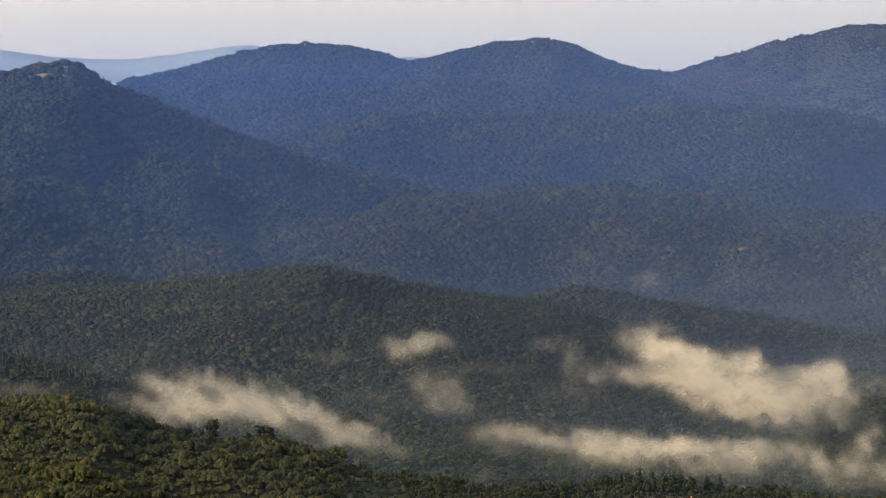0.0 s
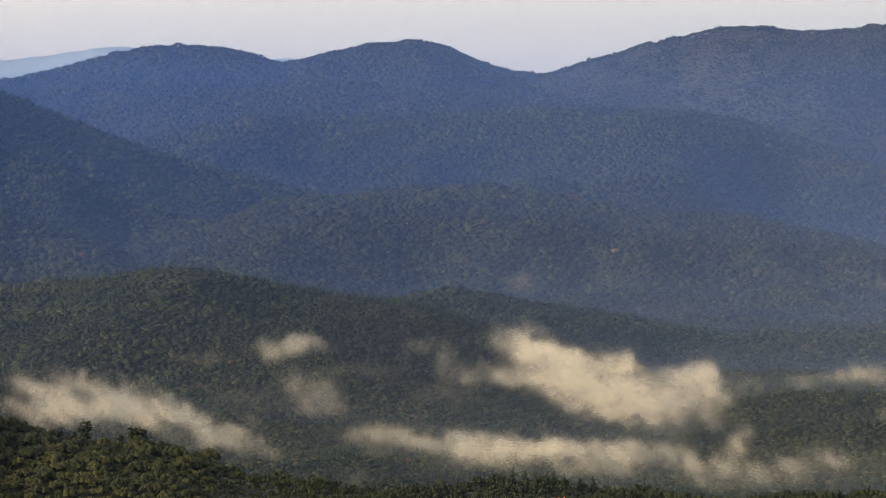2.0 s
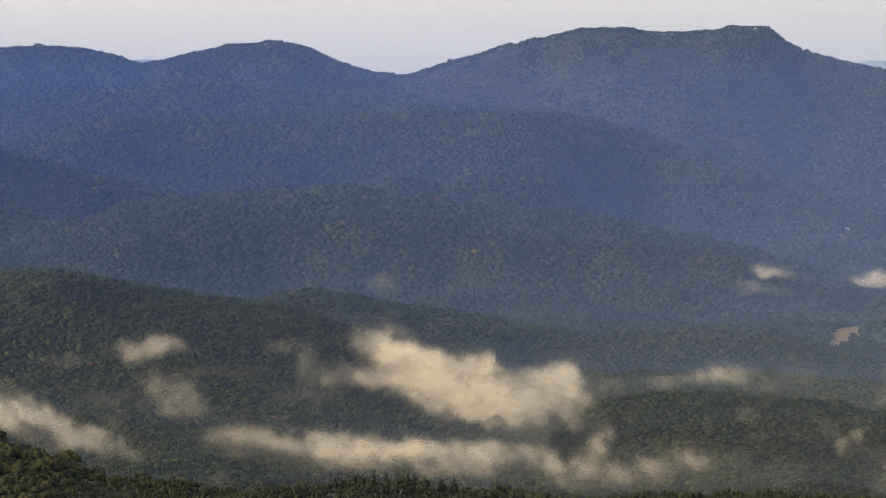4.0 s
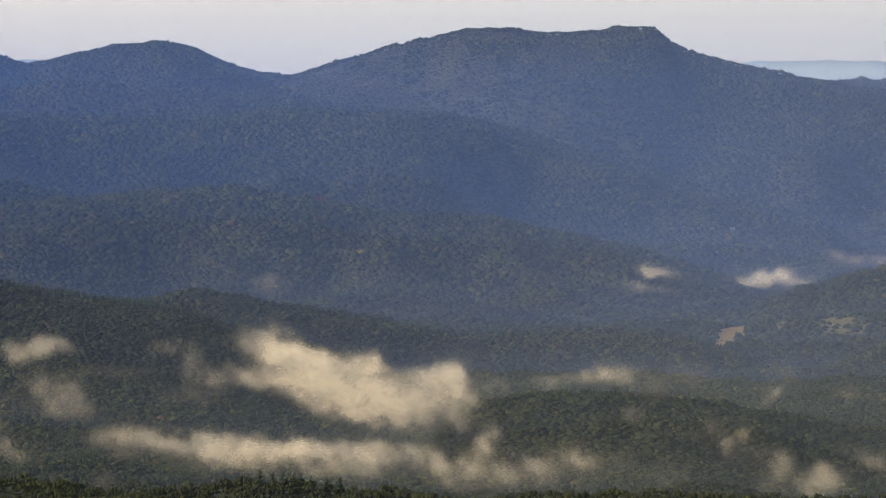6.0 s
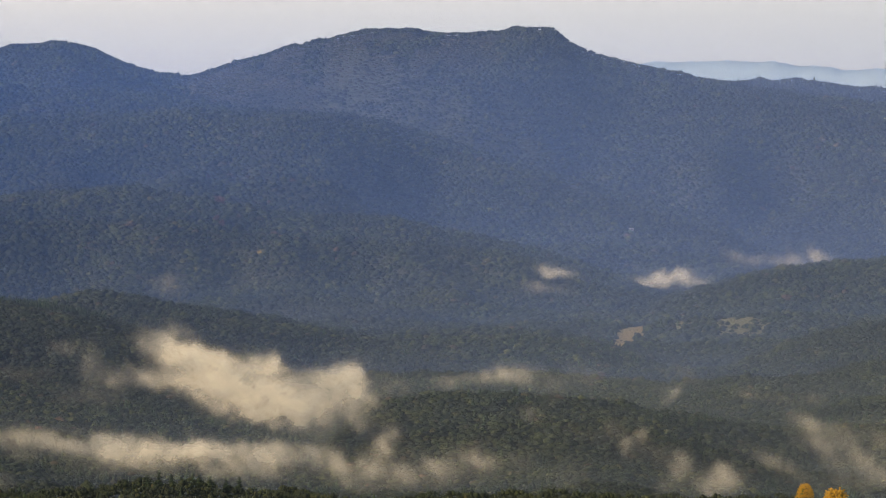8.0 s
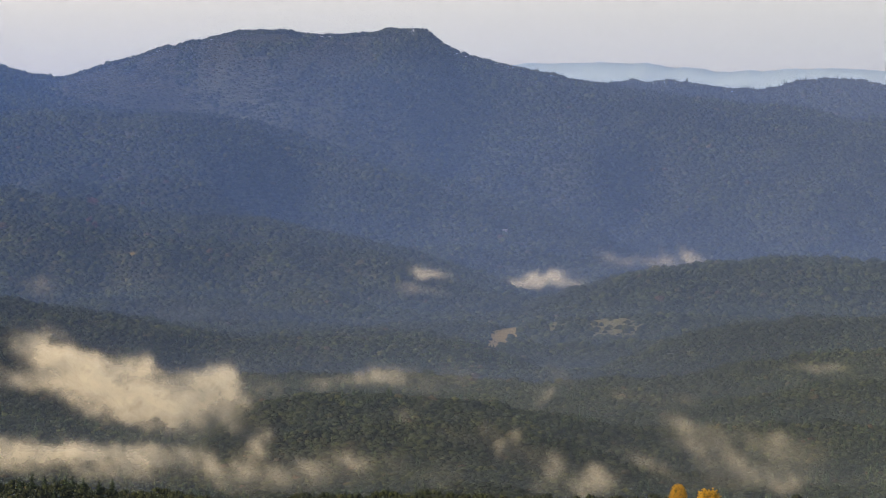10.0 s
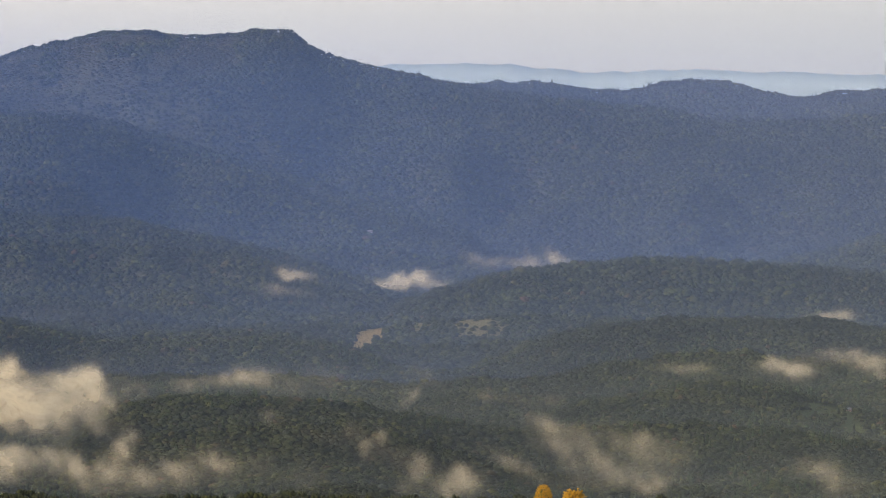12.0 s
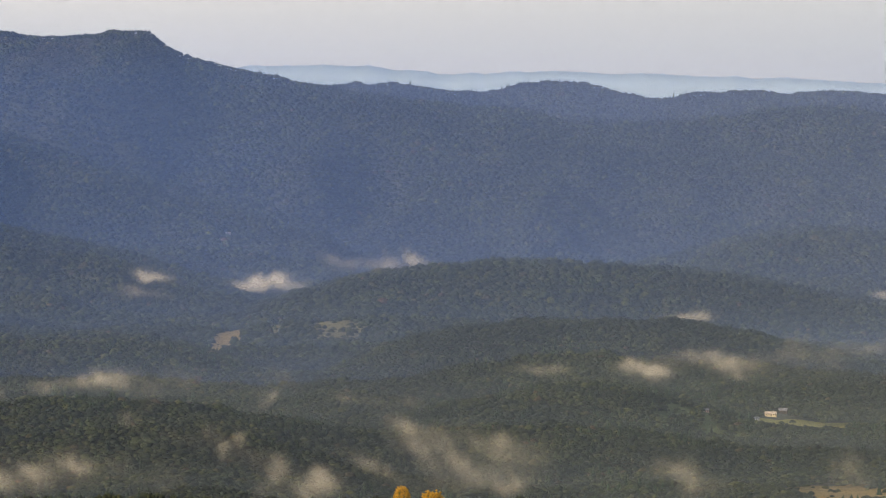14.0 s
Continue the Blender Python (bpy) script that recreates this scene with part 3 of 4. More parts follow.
for k, (name, distance, *_) in enumerate(RIDGES):
    mine = owners == k
    if not mine.any():
        continue
    pine = mine & open_slope & (rng.rand(N) < pine_belt.get(name, 0.02)) & (ripple(tb * 1.7, tr / 140) > -0.1)
    if name == "near_ridge":
        pine |= mine & open_slope & (tb > -6.9) & (tb < -4.0) & (np.abs(tr - distance) < 22) & (rng.rand(N) < 0.3)
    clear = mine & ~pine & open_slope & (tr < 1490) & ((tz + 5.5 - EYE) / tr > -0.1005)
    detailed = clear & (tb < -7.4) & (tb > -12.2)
    leafy = clear & ~detailed
    simple = mine & ~pine & ~clear & (tr < 1900) & (name == "fog_hill")
    plainer = mine & ~pine & ~clear & (tr < 2750) & ((tr >= 1900) | (name != "fog_hill"))
    scrub = mine & ~pine & (name == "summits") & (tb > -2.8 + 0.4 * ripple(tr / 40, tb)) & (tb < 2.0) & (tz < np.interp(tb, FINE, CRESTS[k]) - 2.5) & (ripple(tx / 30, tr / 44) < 0.42) & (tz > 178 + 33 * (tb + 0.35) * (tb > -0.35) + 14 * ripple(tb * 2.2, tr / 90))
    distant = mine & ~pine & ~clear & ~simple & ~plainer & ~scrub
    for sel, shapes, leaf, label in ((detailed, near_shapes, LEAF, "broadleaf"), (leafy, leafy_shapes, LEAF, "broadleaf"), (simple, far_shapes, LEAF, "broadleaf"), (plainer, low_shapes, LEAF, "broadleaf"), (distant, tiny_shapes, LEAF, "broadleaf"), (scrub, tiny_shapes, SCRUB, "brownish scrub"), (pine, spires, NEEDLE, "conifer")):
        if sel.sum() < 3:
            continue
        p, rad, hgt = places[sel], size[sel], tall[sel]
        if shapes is tiny_shapes:
            p = p - np.array([0, 0, 1.8])
        # the nearest slope on the left takes the brighter, yellower leaves
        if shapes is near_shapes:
            leaf = YELLOW_GREEN_LEAF
        if shapes is leafy_shapes:
            rad, hgt = rad * 0.7, hgt * 0.75
        if leaf is SCRUB:
            rad, hgt = rad * 0.95, hgt * 0.6
            p[:, 2] = tz[sel] + 0.3
        if leaf is NEEDLE:
            p = p.copy()
            p[:, 2] = tz[sel] + 0.5
            hgt = rng.uniform(4.5, 7, sel.sum())
            rad = rng.uniform(3.5, 5.5, sel.sum())
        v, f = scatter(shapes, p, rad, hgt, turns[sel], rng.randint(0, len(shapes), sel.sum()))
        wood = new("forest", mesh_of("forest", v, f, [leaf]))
        tagged(wood, f"dense green {label} woods covering the {name.replace('_', ' ')}", "forest", "woods on the hills", "stuff")


# ---- fog ----
def cloudy(x, y, octaves=4):
    """Fractal noise, about -1 to 1."""
    total, weight = 0, 1.0
    for k in range(octaves):
        total = total + weight * ripple(x * 2**k + 13 * k, y * 2**k + 7 * k)
        weight *= 0.55
    return total / 1.5


def fog_bank(label, r, deep, swells, sheets=3):
    """A bank of fog: billowing sheets of mist one behind another. Swells: bearing, height, half length, half height, slant down to the right in degrees, opacity."""
    swells = np.array(swells)
    swells[:, 5] *= np.where(swells[:, 5] < 0.5, 0.88, 1.0)
    across = r * np.radians(swells[:, 0])
    mid = across.mean()
    bank = new("fog_bank")
    b0 = mid / r
    bank.location = (r * math.sin(b0), r * math.cos(b0), 0)
    bank.rotation_euler = (0, 0, -b0)
    tagged(bank, label, "fog", "morning fog in the valley")
    reach = np.maximum(swells[:, 2], swells[:, 3])
    cell = 1.45 * r / 1800
    x = np.arange((across - 1.9 * reach).min(), (across + 1.9 * reach).max(), cell)
    z = np.arange((swells[:, 1] - 1.9 * reach).min(), (swells[:, 1] + 1.9 * reach).max(), cell)
    xx, zz = np.meshgrid(x, z, indexing="ij")
    u = r / 1800
    # the wind draws the fog out along a slope down to the right
    along, over = (0.86 * xx - 0.5 * zz) / u, (0.5 * xx + 0.86 * zz) / u
    for k in range(sheets):
        depth = (k + 0.5) / sheets - 0.5
        wx = 4.6 * u * cloudy(xx / (11 * u) + 0.12 * k, zz / (8 * u) + r) + 1.3 * u * cloudy(xx / (3.4 * u), zz / (2.8 * u) + 40)
        wz = 3.4 * u * cloudy(xx / (9 * u) + 60, zz / (8 * u) + r + 0.12 * k) + 1.1 * u * cloudy(xx / (3 * u) + 90, zz / (2.8 * u))
        clear = np.ones_like(xx)
        for ax, (_, height, hw, hh, slant, opacity) in zip(across, swells):
            c, s = math.cos(radians(slant)), math.sin(radians(slant))
            soft = min(1.0, hh / (3.5 * u))
            dx, dz = xx - ax + soft * wx, zz - height + soft * wz
            px, pz = (dx * c - dz * s) / hw, (dx * s + dz * c) / hh
            # the upper edge is crisper than the lower one
            q = px**2 + np.where(pz > 0, 1.25 * pz**2, 0.8 * pz**2)
            clear = clear * (1 - opacity * np.exp(-0.72 * np.clip(q, 0, None) ** 1.25))
        cover = 1 - clear
        grain = 0.5 + 0.46 * cloudy(along / 9 + 0.05 * k, over / 3.6 + r, 5) + 0.2 * cloudy(along / 3.6 + 20, over / 1.7 + r + 0.05 * k, 3)
        shred = np.clip((grain - 0.60 + 0.85 * cover) / 0.6, 0, 1)
        cover = cover * (0.24 + 0.2 * cover + (0.76 - 0.2 * cover) * shred * shred * (3 - 2 * shred))
        dense = -np.log(1 - np.clip(cover, 0, 0.97)) / sheets
        dense = np.where(dense < 0.0015, 0, dense)
        puff = cloudy(xx / (24 * u) + 5, zz / (14 * u) + 9, 3)
        yy = depth * deep + 0.05 * deep * ripple(xx / 40 + 31 * k, zz / 20 + 7 * k) - 2.0 * u * puff
        v = np.stack([xx - mid, yy, zz], -1).reshape(-1, 3)
        me = mesh_of("mist_layer", v, grid_faces(len(x), len(z)), [FOG])
        a = me.attributes.new("fog_amount", "FLOAT", "POINT")
        a.data.foreach_set("value", dense.reshape(-1).astype(np.float32))
        layer = new("mist_layer", me)
        layer.parent = bank


fog_bank("long cream fog bank drifting along the forest slope", 1800, 40, [
    (-10.21, 61.7, 9.7, 2.9, 25, 0.35), (-9.71, 65.8, 10.9, 6.8, 15, 0.72), (-9.86, 56.1, 8.4, 3.4, 10, 0.4), (-9.25, 61.7, 14.5, 6.3, 20, 0.72), (-9.21, 72.4, 7.2, 2.9, 20, 0.5),
    (-8.71, 61.7, 13.3, 6.8, 25, 0.75), (-8.52, 69.5, 6.8, 3.4, 25, 0.45), (-8.33, 58.5, 10.9, 5.3, 25, 0.68), (-8.02, 61.7, 9.7, 3.9, 35, 0.72), (-7.56, 54.4, 13.3, 4.3, 25, 0.66),
    (-7.79, 47.6, 12.1, 3.4, 15, 0.42), (-7.1, 46.4, 12.1, 4.3, 15, 0.58), (-6.71, 42.7, 5.3, 2.4, 20, 0.45), (-6.88, 54.9, 4.8, 1.9, 20, 0.38), (-8.02, 67.5, 6.8, 1.9, 35, 0.4),
    (-11.71, 67, 14.5, 2.2, 0, 0.3),
])
fog_bank("thick bright fog bank glowing cream over dark woods", 1900, 40, [
    (-3.18, 78.8, 12.7, 6.4, 25, 0.7), (-2.72, 76.3, 15.3, 7.1, 25, 0.86), (-2.26, 68.6, 17.8, 7.6, 20, 0.92), (-2.8, 64.8, 17.8, 4.6, 8, 0.8), (-1.95, 60.9, 20.4, 7.6, 12, 0.95),
    (-1.41, 57.1, 14, 7.6, 12, 0.88), (-1.68, 68.6, 11.5, 4.6, 40, 0.7), (-1.72, 50.7, 15.3, 4.6, 5, 0.55), (-2.26, 55.8, 15.3, 3.8, 10, 0.5), (-0.91, 67.3, 11.5, 6.1, 0, 0.78),
    (-0.65, 66.1, 7.6, 7.1, 10, 0.7), (-1.03, 55.8, 15.3, 6.4, 0, 0.62), (-0.57, 57.1, 8.9, 5.6, 0, 0.5), (-0.8, 46.8, 15.3, 3.6, 0, 0.35), (-0.15, 63.5, 2.5, 4.6, 0, 0.32),
    (-3.49, 83.2, 6.4, 2.5, 0, 0.35),
])
fog_bank("ragged fog trailing off the bright bank", 1905, 40, [
    (-3.33, 85.7, 6.4, 2, 0, 0.35), (-3.41, 65.7, 11.5, 3.1, 10, 0.55), (-3.87, 65.7, 10.2, 2.6, 5, 0.36), (-4.18, 74.7, 7.7, 5.1, 45, 0.45), (-4.6, 80.6, 5.6, 2.3, 0, 0.36),
    (-4.22, 59.3, 11.5, 3.6, 0, 0.24), (-5.02, 68.3, 7.7, 2.6, 0, 0.14),
])
fog_bank("low fog band lying along the valley woods", 1740, 40, [
    (-5.33, 51.5, 9.3, 4.2, 15, 0.45), (-4.91, 52.7, 11.7, 4.2, 20, 0.5), (-4.49, 51.5, 9.3, 4.2, 15, 0.56), (-4.03, 50.3, 9.3, 4.7, 10, 0.76), (-3.56, 47.5, 11.7, 4.2, 0, 0.68),
    (-3.1, 47.5, 11.7, 4.7, 0, 0.7), (-2.76, 49.2, 8.2, 4.7, 0, 0.74), (-2.37, 47.5, 9.3, 4.2, 0, 0.66), (-2.03, 46.8, 10.5, 4.7, 0, 0.6), (-1.68, 46.8, 9.3, 4.7, 5, 0.58),
    (-1.18, 46.8, 8.2, 5.1, 15, 0.56), (-1.72, 39.1, 14, 3.7, 0, 0.3), (-2.8, 40.5, 25.7, 2.6, 0, 0.28), (-4.03, 42.1, 14, 2.8, 0, 0.28), (-5.48, 33.9, 2.8, 4.2, 30, 0.2),
])
fog_bank("ragged end of the low fog band", 1745, 40, [
    (-0.88, 41.7, 8.2, 5.1, 20, 0.5), (-0.57, 38.1, 9.4, 5.1, 10, 0.46), (-0.34, 45.2, 5.1, 9.8, 15, 0.46), (-0.15, 52.3, 4.7, 5.8, 30, 0.46), (-0.07, 38.1, 9.4, 5.1, 0, 0.45),
    (0.39, 41.9, 7, 5.8, 10, 0.46), (0.89, 43.1, 10.5, 5.8, 10, 0.4), (0.43, 36, 14, 3.3, 0, 0.32), (1.1, 44.3, 4.2, 5.1, 0, 0.28), (1.58, 43.1, 5.8, 4.7, 0, 0.2),
])
fog_bank("faint wisps of mist rising off wooded slope", 2080, 50, [
    (-6.44, 70.2, 9.8, 4.5, -8, 0.58), (-6.06, 70.2, 7, 2.5, 10, 0.36), (-6.75, 68.2, 8.4, 3.3, 0, 0.2), (-7.67, 62.6, 8.4, 1.7, 0, 0.26), (-7.31, 63.2, 5, 2, 0, 0.3),
    (-6.33, 53.4, 5, 6.1, 30, 0.3), (-6.1, 43.5, 12.5, 7.8, 45, 0.34), (-5.87, 43.5, 7.8, 9.8, 30, 0.36), (-5.6, 36.5, 8.4, 5.6, 30, 0.3), (-7.1, 40.7, 11.2, 5, 0, 0.15),
    (-6.71, 43.5, 11.2, 7, 0, 0.12), (-5.45, 57.6, 11.2, 2.8, 0, 0.15), (-5.87, 28.1, 13.9, 4.2, 20, 0.54), (-5.58, 23.3, 11.2, 3.9, 25, 0.5),
])
fog_bank("thin patch of mist over the distant ridge foot", 2780, 50, [
    (-3.22, 66.8, 11.9, 5.2, 5, 0.3), (-2.1, 69.5, 9.7, 4.5, 0, 0.1), (-1.26, 48.9, 44.7, 6.7, 0, 0.07),
])
fog_bank("small fog puffs behind the low hill", 2160, 40, [
    (1.5, 51.5, 8.1, 4.1, -10, 0.62), (1.73, 49.5, 5.8, 4.1, 0, 0.42), (1.19, 48.6, 10.1, 2.6, 0, 0.36), (0.58, 47.7, 10.1, 2.6, 0, 0.38), (-0.03, 45, 3.5, 4.6, 0, 0.3),
    (2.04, 45.7, 7.2, 2.6, 0, 0.26), (2.42, 51, 9.3, 5.8, 0, 0.2), (0.89, 47.4, 14.5, 2.3, 0, 0.24),
])
fog_bank("torn mist wisps over the wooded low hill", 1640, 50, [
    (1.77, 70.3, 4.4, 2, 30, 0.26), (2.04, 78, 2.6, 4, 10, 0.16), (3.19, 61.5, 3.1, 4.8, 25, 0.32), (2.92, 64.8, 3.3, 2.2, 40, 0.2), (3.08, 57, 3.3, 2.6, 30, 0.22),
    (3.81, 52.6, 4, 5.5, 10, 0.42), (3.5, 55.9, 8.8, 3.3, 30, 0.22), (4.35, 46, 9.9, 4.8, 0, 0.22), (3.73, 44.9, 5.5, 4.4, 0, 0.26), (2.58, 62.6, 13.2, 2.6, 10, 0.1),
    (2.22, 47, 8.8, 4.4, 0, 0.18), (4.37, 48.2, 6.6, 4.8, 0, 0.36), (4.22, 43.3, 6.6, 4, 0, 0.28),
])
fog_bank("slanting torn mist streaks over the valley woods", 1690, 50, [
    (5.18, 47.1, 11.8, 2.5, 30, 0.48), (5.56, 65.4, 6.8, 1.8, 20, 0.32), (5.68, 57.4, 9.1, 4.5, 35, 0.4), (6.06, 56.3, 6.3, 4.1, 35, 0.46), (6.14, 49.5, 10.2, 4.1, 20, 0.32),
    (6.6, 57.5, 10.2, 4.1, 25, 0.4), (6.95, 55.2, 9.1, 5, 20, 0.32), (6.72, 44.9, 12.5, 4.1, 15, 0.38), (7.1, 41.5, 4.1, 2.7, 0, 0.42), (7.29, 53, 9.1, 6.3, 0, 0.18),
    (6.29, 41.5, 15.9, 3.2, 0, 0.28), (5.75, 62, 9.1, 2.7, 20, 0.24),
])
fog_bank("small mist scraps between the low hills", 2120, 50, [
    (3.65, 41, 2.6, 5.4, 15, 0.48), (3.56, 45.3, 5.1, 2.3, 20, 0.3), (3.92, 52.4, 7.1, 3.4, 25, 0.24), (4.75, 43.3, 8.5, 1.7, 0, 0.24), (5.18, 42.5, 7.1, 2.3, 10, 0.2),
    (5.56, 41.7, 5.1, 2.3, 20, 0.28),
])
fog_bank("small bright fog patch in the far valley", 3290, 40, [
    (3.54, 45.3, 22.1, 5.3, -3, 0.72), (3.77, 49.7, 6.2, 4.4, 0, 0.66), (3.47, 48.8, 6.2, 4, 0, 0.55), (3.24, 43.9, 8.8, 3.5, 0, 0.42), (4, 44, 8.8, 2.6, -5, 0.38),
    (3.93, 52, 3.5, 2.6, 0, 0.36),
])
fog_bank("thin fog streaks on the mid ridge foot", 3150, 30, [
    (2.04, 60, 11.8, 3.4, 5, 0.58), (2.24, 56.7, 10.6, 2.5, 8, 0.34), (1.93, 46.9, 16.9, 3.4, 5, 0.48),
])
fog_bank("pinkish mist plumes behind the wooded hill", 3330, 40, [
    (4.92, 60.2, 20.1, 4.5, -3, 0.38), (5.18, 66.1, 3.6, 8, 0, 0.38), (5.31, 60.3, 11.2, 4, 0, 0.42), (5.69, 66.2, 5.4, 7.1, 0, 0.4), (5.73, 62.6, 9.8, 3.6, 0, 0.38),
    (4.62, 62.8, 11.2, 3.6, 10, 0.28), (4.46, 65.9, 8.9, 3.6, 10, 0.18),
])
fog_bank("soft mist bank along the valley hill", 2425, 30, [
    (8.85, 39.4, 11.4, 5.2, -10, 0.58), (9, 34.5, 8.1, 3.9, 0, 0.32), (8.58, 37.7, 9.8, 3.9, 0, 0.32), (9.5, 47.6, 14.6, 3.9, 0, 0.48), (9.88, 42.8, 11.4, 4.6, 15, 0.52),
    (10.15, 37.9, 9.8, 5.2, 0, 0.26), (10.77, 49.5, 9.8, 5.2, -10, 0.26), (10.38, 42.9, 13, 5.2, 0, 0.2), (11.23, 46.3, 13, 5.9, 0, 0.18), (11.88, 52.2, 19.5, 2.9, 0, 0.34),
    (7.5, 39.2, 9.1, 2.9, 0, 0.42), (7.23, 37.5, 13, 2, 0, 0.22), (7.08, 22.8, 3.9, 4.6, 10, 0.38), (7.77, 22.9, 6.5, 4.6, 0, 0.22),
])
fog_bank("thin bright mist strip behind the hill crest", 2760, 24, [
    (9.46, 51.5, 10.4, 3, 0, 0.58), (9.15, 49.9, 7.4, 1.9, 0, 0.38),
])
fog_bank("thin bright mist strip behind the hill crest", 3250, 24, [
    (11.95, 41.3, 8.7, 2.6, 0, 0.5),
])
fog_bank("torn mist wisps over the valley meadows", 1700, 40, [
    (9.33, 43.1, 5.7, 5, 35, 0.36), (9.04, 46.2, 5.7, 2.7, 20, 0.22), (9.7, 39.3, 6.8, 4.1, 0, 0.22), (11.54, 51, 5, 5, 45, 0.28), (11.69, 44.1, 6.8, 5, 0, 0.22),
    (11.31, 40.6, 4.6, 3.4, 0, 0.18),
])

# ---- fields and meadows ----
def turf(name, a, b):
    n = Nodes(name)
    tone = n.mix(n.noise(0.08, 5), a, b)
    tone = n.mix(n.math("MULTIPLY", n.noise(1.5, 5), 0.5), tone, tuple(c * 0.45 for c in a))
    s = n.add("BsdfPrincipled", Roughness=0.9)
    n.put(s.inputs["Base Color"], tone)
    n.put(s.inputs["Normal"], n.bump(n.noise(2.0, 4), 0.8, 0.3))
    return n.finish(s.outputs[0])


STUBBLE = turf("ripe_grass", (0.12, 0.078, 0.007), (0.18, 0.12, 0.013))
GRASS = turf("mown_grass", (0.115, 0.115, 0.012), (0.18, 0.16, 0.02))
TAN_GRASS = turf("dry_grass", (0.21, 0.145, 0.06), (0.30, 0.21, 0.09))
VALLEY_GRASS = turf("valley_grass", (0.066, 0.060, 0.010), (0.105, 0.088, 0.014))
PASTURE = turf("pasture", (0.036, 0.056, 0.014), (0.062, 0.078, 0.02))


def field(b, r, wide, deep, turn, material, label):
    """An open field on the slope of the ground, with a ragged edge."""
    rings, sides = 9, 44
    vs = [spot(b, r, 0.35)]
    for k in range(1, rings + 1):
        for i in range(sides):
            a = i * math.tau / sides
            grow = 1 + 0.16 * math.sin(3 * a + b) + 0.1 * math.sin(7 * a + r)
            px, py = wide * grow * k / rings * math.cos(a), deep * grow * k / rings * math.sin(a)
            c, s = math.cos(radians(turn)), math.sin(radians(turn))
            x, y = px * c - py * s, px * s + py * c
            vs.append(spot(b + math.degrees(x / r), r + y, 0.35))
    me = bpy.data.meshes.new("meadow")
    fs = [(0, 1 + i, 1 + (i + 1) % sides) for i in range(sides)]
    for k in range(rings - 1):
        o = 1 + k * sides
        fs += [(o + i, o + sides + i, o + sides + (i + 1) % sides, o + (i + 1) % sides) for i in range(sides)]
    me.from_pydata([v[:] for v in vs], [], fs)
    me.materials.append(material)
    me.update()
    tagged(new("meadow", me), label, "meadow", "open fields among the woods", "structure")


FIELDS = [
    (STUBBLE, "golden ripe grass field among the valley woods"), (VALLEY_GRASS, "narrow dull grass strip beside the valley woods"), (VALLEY_GRASS, "dull green valley pasture edged by trees"),
    (GRASS, "sunlit mown meadow round the cream farmhouse"), (PASTURE, "dull green pasture beside the farmhouse meadow"), (STUBBLE, "golden-olive hay field among low woods"),
    (STUBBLE, "pale dry grass strip among low woods"), (TAN_GRASS, "tan grass clearing near the hilltop"), (PASTURE, "small grass clearing round the tan cottage"),
    (STUBBLE, "small bare tan clearing on the wooded ridge"),
]
for (b, r, wide, deep, turn), (material, label) in zip(CLEARINGS, FIELDS):
    field(b, r, wide * 1.35, deep * 1.2, turn, material, label)


# ---- buildings ----
def part(name, bm, material, parent, label=""):
    me = bpy.data.meshes.new(name)
    bmesh.ops.recalc_face_normals(bm, faces=bm.faces)
    bm.to_mesh(me)
    bm.free()
    me.materials.append(material)
    ob = new(name, me)
    ob.parent = parent
    if label:
        tagged(ob, label)
    return ob


def box(bm, x0, y0, z0, x1, y1, z1, bevel=0.0):
    made = bmesh.ops.create_cube(bm, size=1.0, matrix=Matrix.Translation(((x0 + x1) / 2, (y0 + y1) / 2, (z0 + z1) / 2)) @ Matrix.Diagonal((x1 - x0, y1 - y0, z1 - z0, 1)))
    if bevel:
        edges = {e for v in made["verts"] for e in v.link_edges}
        bmesh.ops.bevel(bm, geom=list(edges), offset=bevel, segments=1, affect="EDGES")
    return bm


def prism(bm, profile, x0, x1):
    """An outline in y and z drawn out along x."""
    a = [bm.verts.new((x0, y, z)) for y, z in profile]
    b = [bm.verts.new((x1, y, z)) for y, z in profile]
    bm.faces.new(a)
    bm.faces.new(b[::-1])
    for i in range(len(profile)):
        j = (i + 1) % len(profile)
        bm.faces.new((a[i], b[i], b[j], a[j]))
    return bm


CREAM = plain("cream_boards", (0.72, 0.59, 0.36), 0.7)
WHITE = plain("white_boards", (0.62, 0.60, 0.54), 0.7)
PINK = plain("pinkish_stone", (0.55, 0.36, 0.30), 0.85)
TAN_ROOF = plain("tan_shingles", (0.50, 0.42, 0.32), 0.85)
GREY_ROOF = plain("grey_shingles", (0.16, 0.16, 0.17), 0.8)
RUST_ROOF = plain("orange_metal_roof", (0.62, 0.17, 0.07), 0.5)
DUN = plain("dun_boards", (0.27, 0.215, 0.155), 0.85)
DARK_WOOD = plain("dark_wood", (0.09, 0.075, 0.06), 0.8)
PANE = plain("window_glass", (0.03, 0.035, 0.045), 0.12, 0.1)
STEEL = plain("galvanised_steel", (0.35, 0.36, 0.38), 0.45, metal=0.8)
BRICK = plain("chimney_brick", (0.30, 0.14, 0.09), 0.9)


